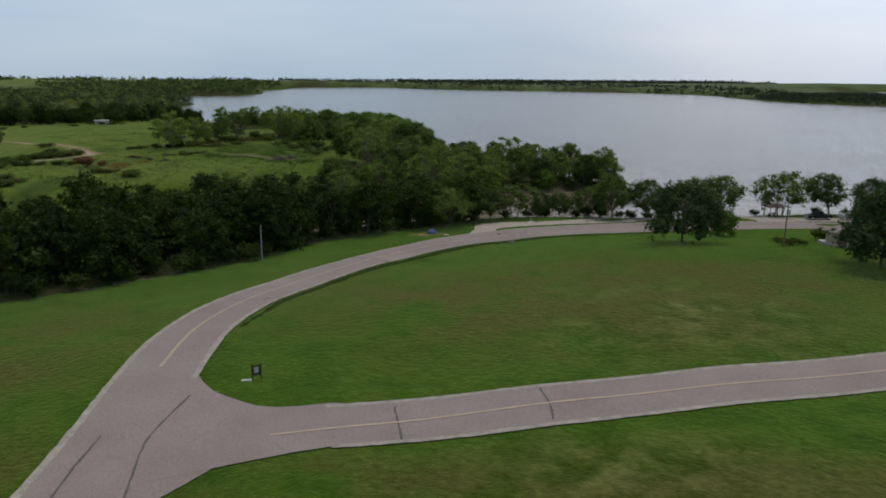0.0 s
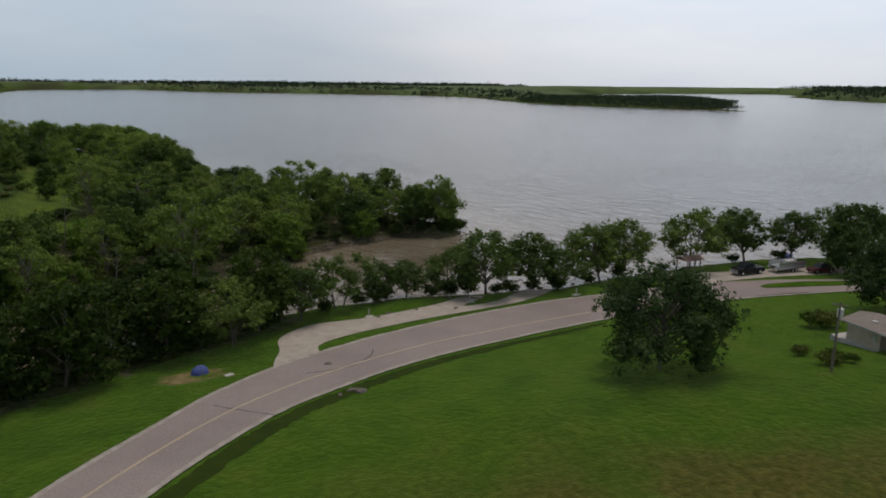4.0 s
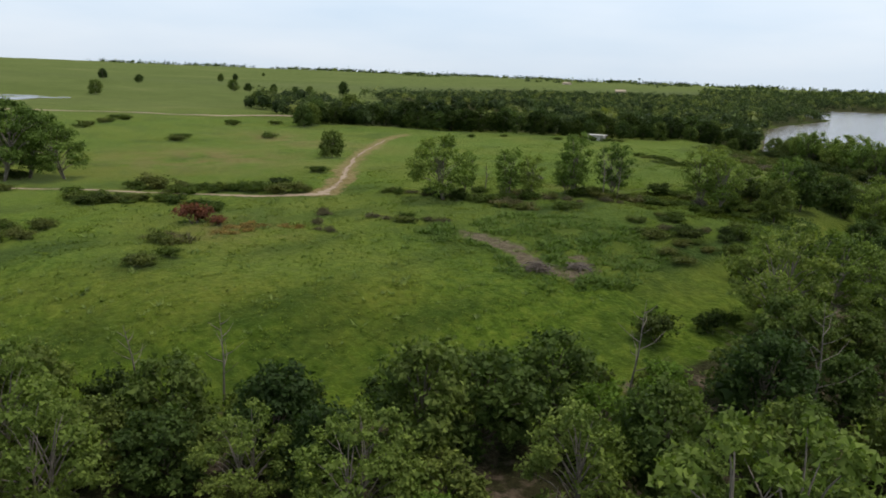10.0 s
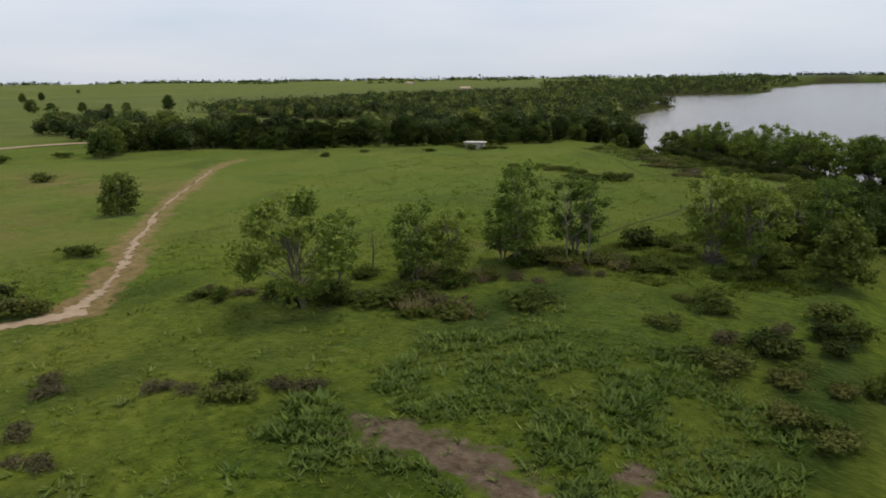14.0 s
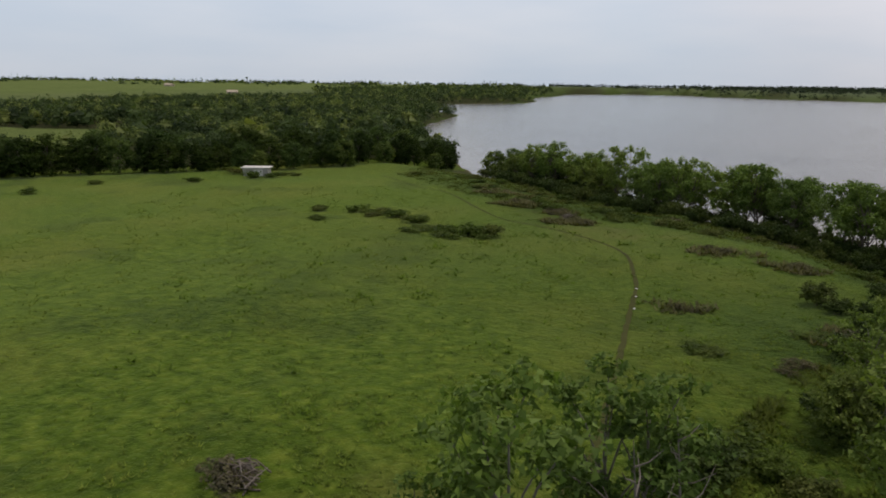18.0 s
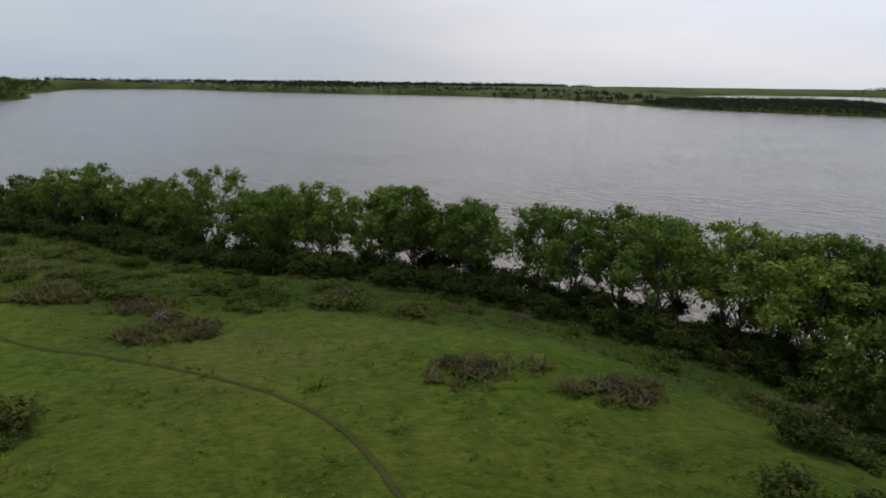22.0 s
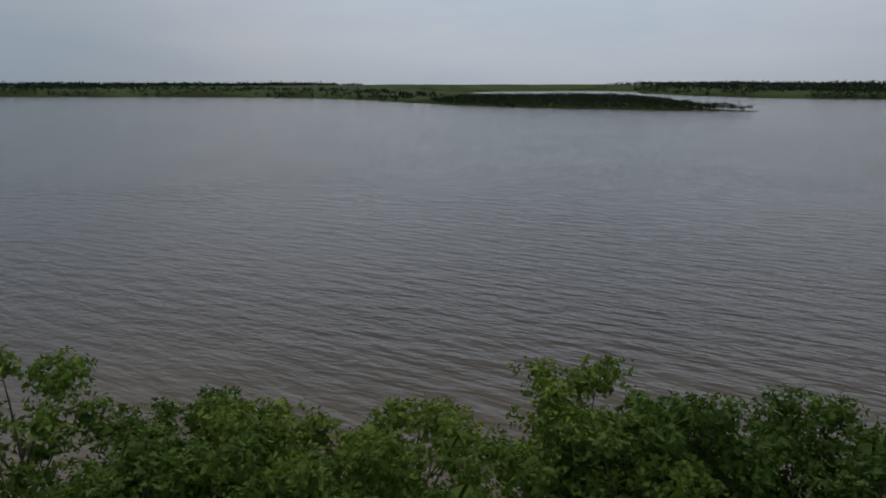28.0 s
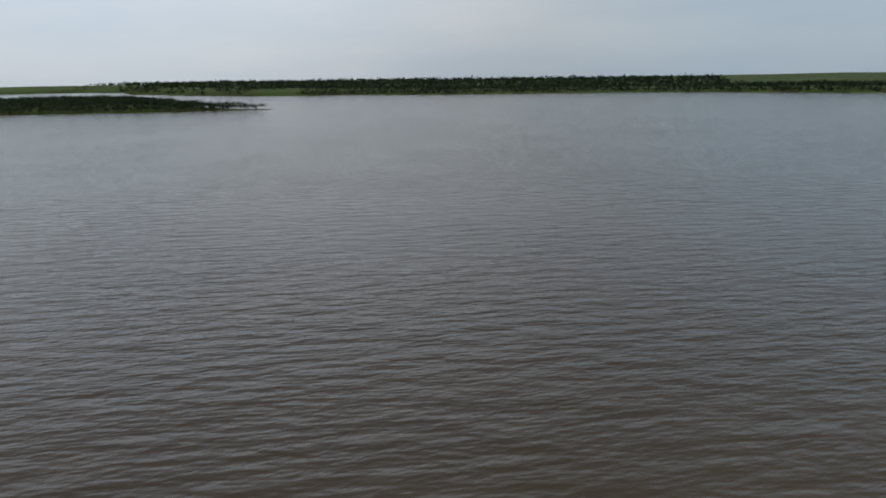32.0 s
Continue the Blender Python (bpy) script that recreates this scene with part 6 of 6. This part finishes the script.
def stone(x, y, size, seed, group):
    bm = bmesh.new()
    bmesh.ops.create_icosphere(bm, subdivisions=2, radius=1)
    r = random.Random(seed)
    k = [r.uniform(0.6, 1.25) for _ in range(3)]
    for v in bm.verts:
        n = 1 + 0.28 * noise.noise(v.co * 1.4 + Vector((seed * 3.1, 0, 0)))
        v.co = Vector((v.co.x * k[0], v.co.y * k[1], v.co.z * k[2] * 0.55)) * (n * size)
    me = bpy.data.meshes.new("boulder")
    bm.to_mesh(me)
    bm.free()
    me.materials.append(STONE)
    ob = new("boulder", me)
    ob.matrix_basis = pose(x, y, max(hz(x, y), WATER_Z - 0.1) + size * 0.12, 0, 0, r.uniform(0, 360))
    return tagged(ob, "pale weathered limestone boulder on the bank", "boulder", group)


_r = random.Random(8)
BANKLINE = curve([(-30, 158.5), (-14, 169.2), (-3, 175.6), (11, 186), (23, 195), (34, 200)], 14)
for i, (x, y) in enumerate(BANKLINE):
    stone(x - _r.uniform(-0.3, 2.2), y + _r.uniform(-0.4, 1.8), _r.uniform(0.14, 0.42), i, "boulders on the cove bank")
for i, (x, y) in enumerate([(25, 150.8), (19.5, 149.2), (31, 155.4), (33.8, 155), (30.2, 150), (38, 157.8), (42, 158.6), (47, 159.2), (53, 160), (60, 161.2), (66, 161.4), (21, 150.2), (79, 147), (81, 146.6), (10.5, 133.6), (11.5, 125.6), (12.2, 124.9), (10.2, 124.8)]):
    stone(x, y, _r.uniform(0.25, 0.5), 200 + i, "boulders in the park")


def log(x, y, length, r0, turn, label, material=DEAD, tilt=0.03):
    g = stand("log", x, y, turn, label, "log")
    part("stem", rod([(-length / 2, 0, r0), (0, 0.08, r0 * 1.2), (length / 2, 0, r0 + length * tilt)], [r0, r0 * 0.85, r0 * 0.5], 8), material, g)
    part("stub", rod([(length * 0.15, 0, r0), (length * 0.25, 0.4, r0 + 0.25)], [r0 * 0.4, 0.02], 5), material, g)
    return g


log(34.2, 153.9, 3.0, 0.13, -55, "bleached white log at the gravel's edge")
log(-75.4, 251.4, 4.2, 0.16, 35, "bleached fallen trunk below the poplars", tilt=0.1)
log(-4, 174.6, 3.2, 0.13, 20, "bleached driftwood log on the cove bank")
log(-18, 166.8, 3.6, 0.14, 40, "bleached driftwood log on the cove bank")


def brush_pile(x, y, wide, tall, count, seed, label):
    """Cut branches thrown on a heap: each branch is a part."""
    g = stand("brush_pile", x, y, 0, label, "brush pile")
    r = random.Random(seed)
    for i in range(count):
        a, q = r.uniform(0, 6.28), r.uniform(0, wide * 0.36)
        d, ln = r.uniform(0, 6.28), r.uniform(0.3, 0.62) * wide * 0.5
        c = Vector((q * math.cos(a), q * math.sin(a), r.uniform(0.05, tall * (1 - q / wide))))
        u = Vector((math.cos(d), math.sin(d), r.uniform(-0.25, 0.45))) * ln
        bend = Vector((r.uniform(-0.25, 0.25), r.uniform(-0.25, 0.25), r.uniform(0, 0.25)))
        p = [c - u, c + bend, c + u]
        for v in p:
            v.z = max(v.z, 0.02)
        part("branch", rod([tuple(v) for v in p], [0.055, 0.045, 0.015], 5), BARK if i % 3 else DEAD, g)
    return g


brush_pile(-47.6, 209.6, 4.6, 0.9, 70, 1, "heap of bleached dead branches in the meadow")
for _i, (_x, _y) in enumerate([(-27, 162.5), (-20, 167), (-14, 171), (-8, 174.5), (0, 179.5), (6, 184.5), (14, 190), (20, 194), (27, 198)]):
    brush_pile(_x, _y, 4.0, 0.45, 16, 30 + _i, "scatter of driftwood and roots on the muddy bank")
brush_pile(-45.2, 214.2, 3.8, 0.8, 50, 5, "heap of grey dead branches in the meadow")
brush_pile(-58.6, 263.6, 3.4, 1.1, 55, 2, "heap of bleached twigs under a poplar")
brush_pile(-91.3, 256.5, 3.2, 1.0, 45, 3, "dark heap of brush beside the poplars")
brush_pile(-93, 357, 3.6, 0.9, 45, 4, "heap of grey twigs above the shore")


def snag(x, y, tall, seed, label="leafless grey dead tree standing in the wood"):
    g = stand("dead_tree", x, y, 0, label, "dead tree")
    r = random.Random(seed)
    top = Vector((r.uniform(-1, 1), r.uniform(-1, 1), tall))
    part("trunk", rod([(0, 0, -0.4), tuple(top * 0.5 + Vector((0.2, 0.1, 0))), tuple(top)], [0.12, 0.07, 0.015], 6), DEAD, g)
    for i in range(9):
        f = 0.35 + 0.6 * i / 9
        a = i * 2.4 + r.uniform(-0.4, 0.4)
        s = top * f + Vector((0.2, 0.1, 0)) * (1 - abs(2 * f - 1))
        ln = tall * 0.32 * (1.15 - f)
        m = s + Vector((math.cos(a), math.sin(a), 0.6)) * ln * 0.6
        e = m + Vector((math.cos(a + 0.4), math.sin(a + 0.4), 0.9)) * ln * 0.6
        part("branch", rod([tuple(s), tuple(m), tuple(e)], [0.045, 0.028, 0.01], 5), DEAD, g)
    return g


for i, (x, y, h) in enumerate([(-24, 196, 10), (-12, 205, 11), (4, 212, 11), (-44, 168, 8), (-50, 163, 6), (-36, 168, 6), (-14, 174, 6.5), (-71, 252, 9), (-69.5, 254, 8.5), (-89, 236, 6), (-87.5, 238, 5), (-38, 382, 9), (-40, 378, 8), (-46, 305, 8), (-60, 265, 6)]):
    snag(x, y, h, i)

_w = stand("paint_bucket", -75.5, 155.2, 0, "small white bucket lying in the meadow", "bucket")
part("shell", rod([(-0.3, 0, 0.3), (0.35, 0, 0.28)], [0.28, 0.32], 12), WHITE, _w)
part("lid", rod([(-0.34, 0, 0.3), (-0.3, 0, 0.3)], [0.3, 0.3], 12), WHITE, _w)
PAPER = plain("litter_white", (0.6, 0.6, 0.58), 0.7)
for i, (x, y) in enumerate([(-76.4, 309.5), (-76.1, 306), (-75.8, 301)]):
    _k = stand("paving_stone", x, y, i * 40, "flat pale stone on the footpath", "stone", "stones on the footpath")
    part("slab", boxed(-0.14, 0.14, -0.09, 0.09, -0.05, 0.1, bev=0.03), PAPER, _k)


def house(x, y, turn, wall, roof, scale=1.0):
    h = stand("house", x, y, turn, "distant house with pale walls among the trees", "house", "houses in the far woods")
    lx, ly, t = 9 * scale, 6 * scale, 3.2 * scale
    part("wall", boxed(-lx, lx, -ly, ly, -1, t), wall, h)
    part("roof", loft([[(-lx - 0.6, -ly - 0.6, t), (-lx - 0.6, ly + 0.6, t), (-lx - 0.6, 0, t + 3 * scale)], [(lx + 0.6, -ly - 0.6, t), (lx + 0.6, ly + 0.6, t), (lx + 0.6, 0, t + 3 * scale)]]), roof, h)
    for k in (-0.6, 0.0, 0.6):
        w = part("window", boxed(k * lx - 0.7, k * lx + 0.7, -ly - 0.06, -ly - 0.004, 1.0, 2.3), GLASS, h)
        part("sill", boxed(k * lx - 0.8, k * lx + 0.8, -ly - 0.2, -ly - 0.062, 0.88, 0.98), WHITE, w)
    return h


for x, y, a, k in ((-380, 1010, 20, 0.6), (-520, 1290, 60, 0.8), (-440, 830, 10, 0.5), (-540, 700, 80, 0.6), (-760, 900, 30, 0.9), (-700, 1520, 0, 0.9), (-1000, 1500, 40, 1.2), (-1500, 1900, 0, 1.3), (760, 1300, 70, 0.6)):
    house(x, y, a, WALLPAINT, SHINGLE if k < 0.9 else WALLPAINT, k)
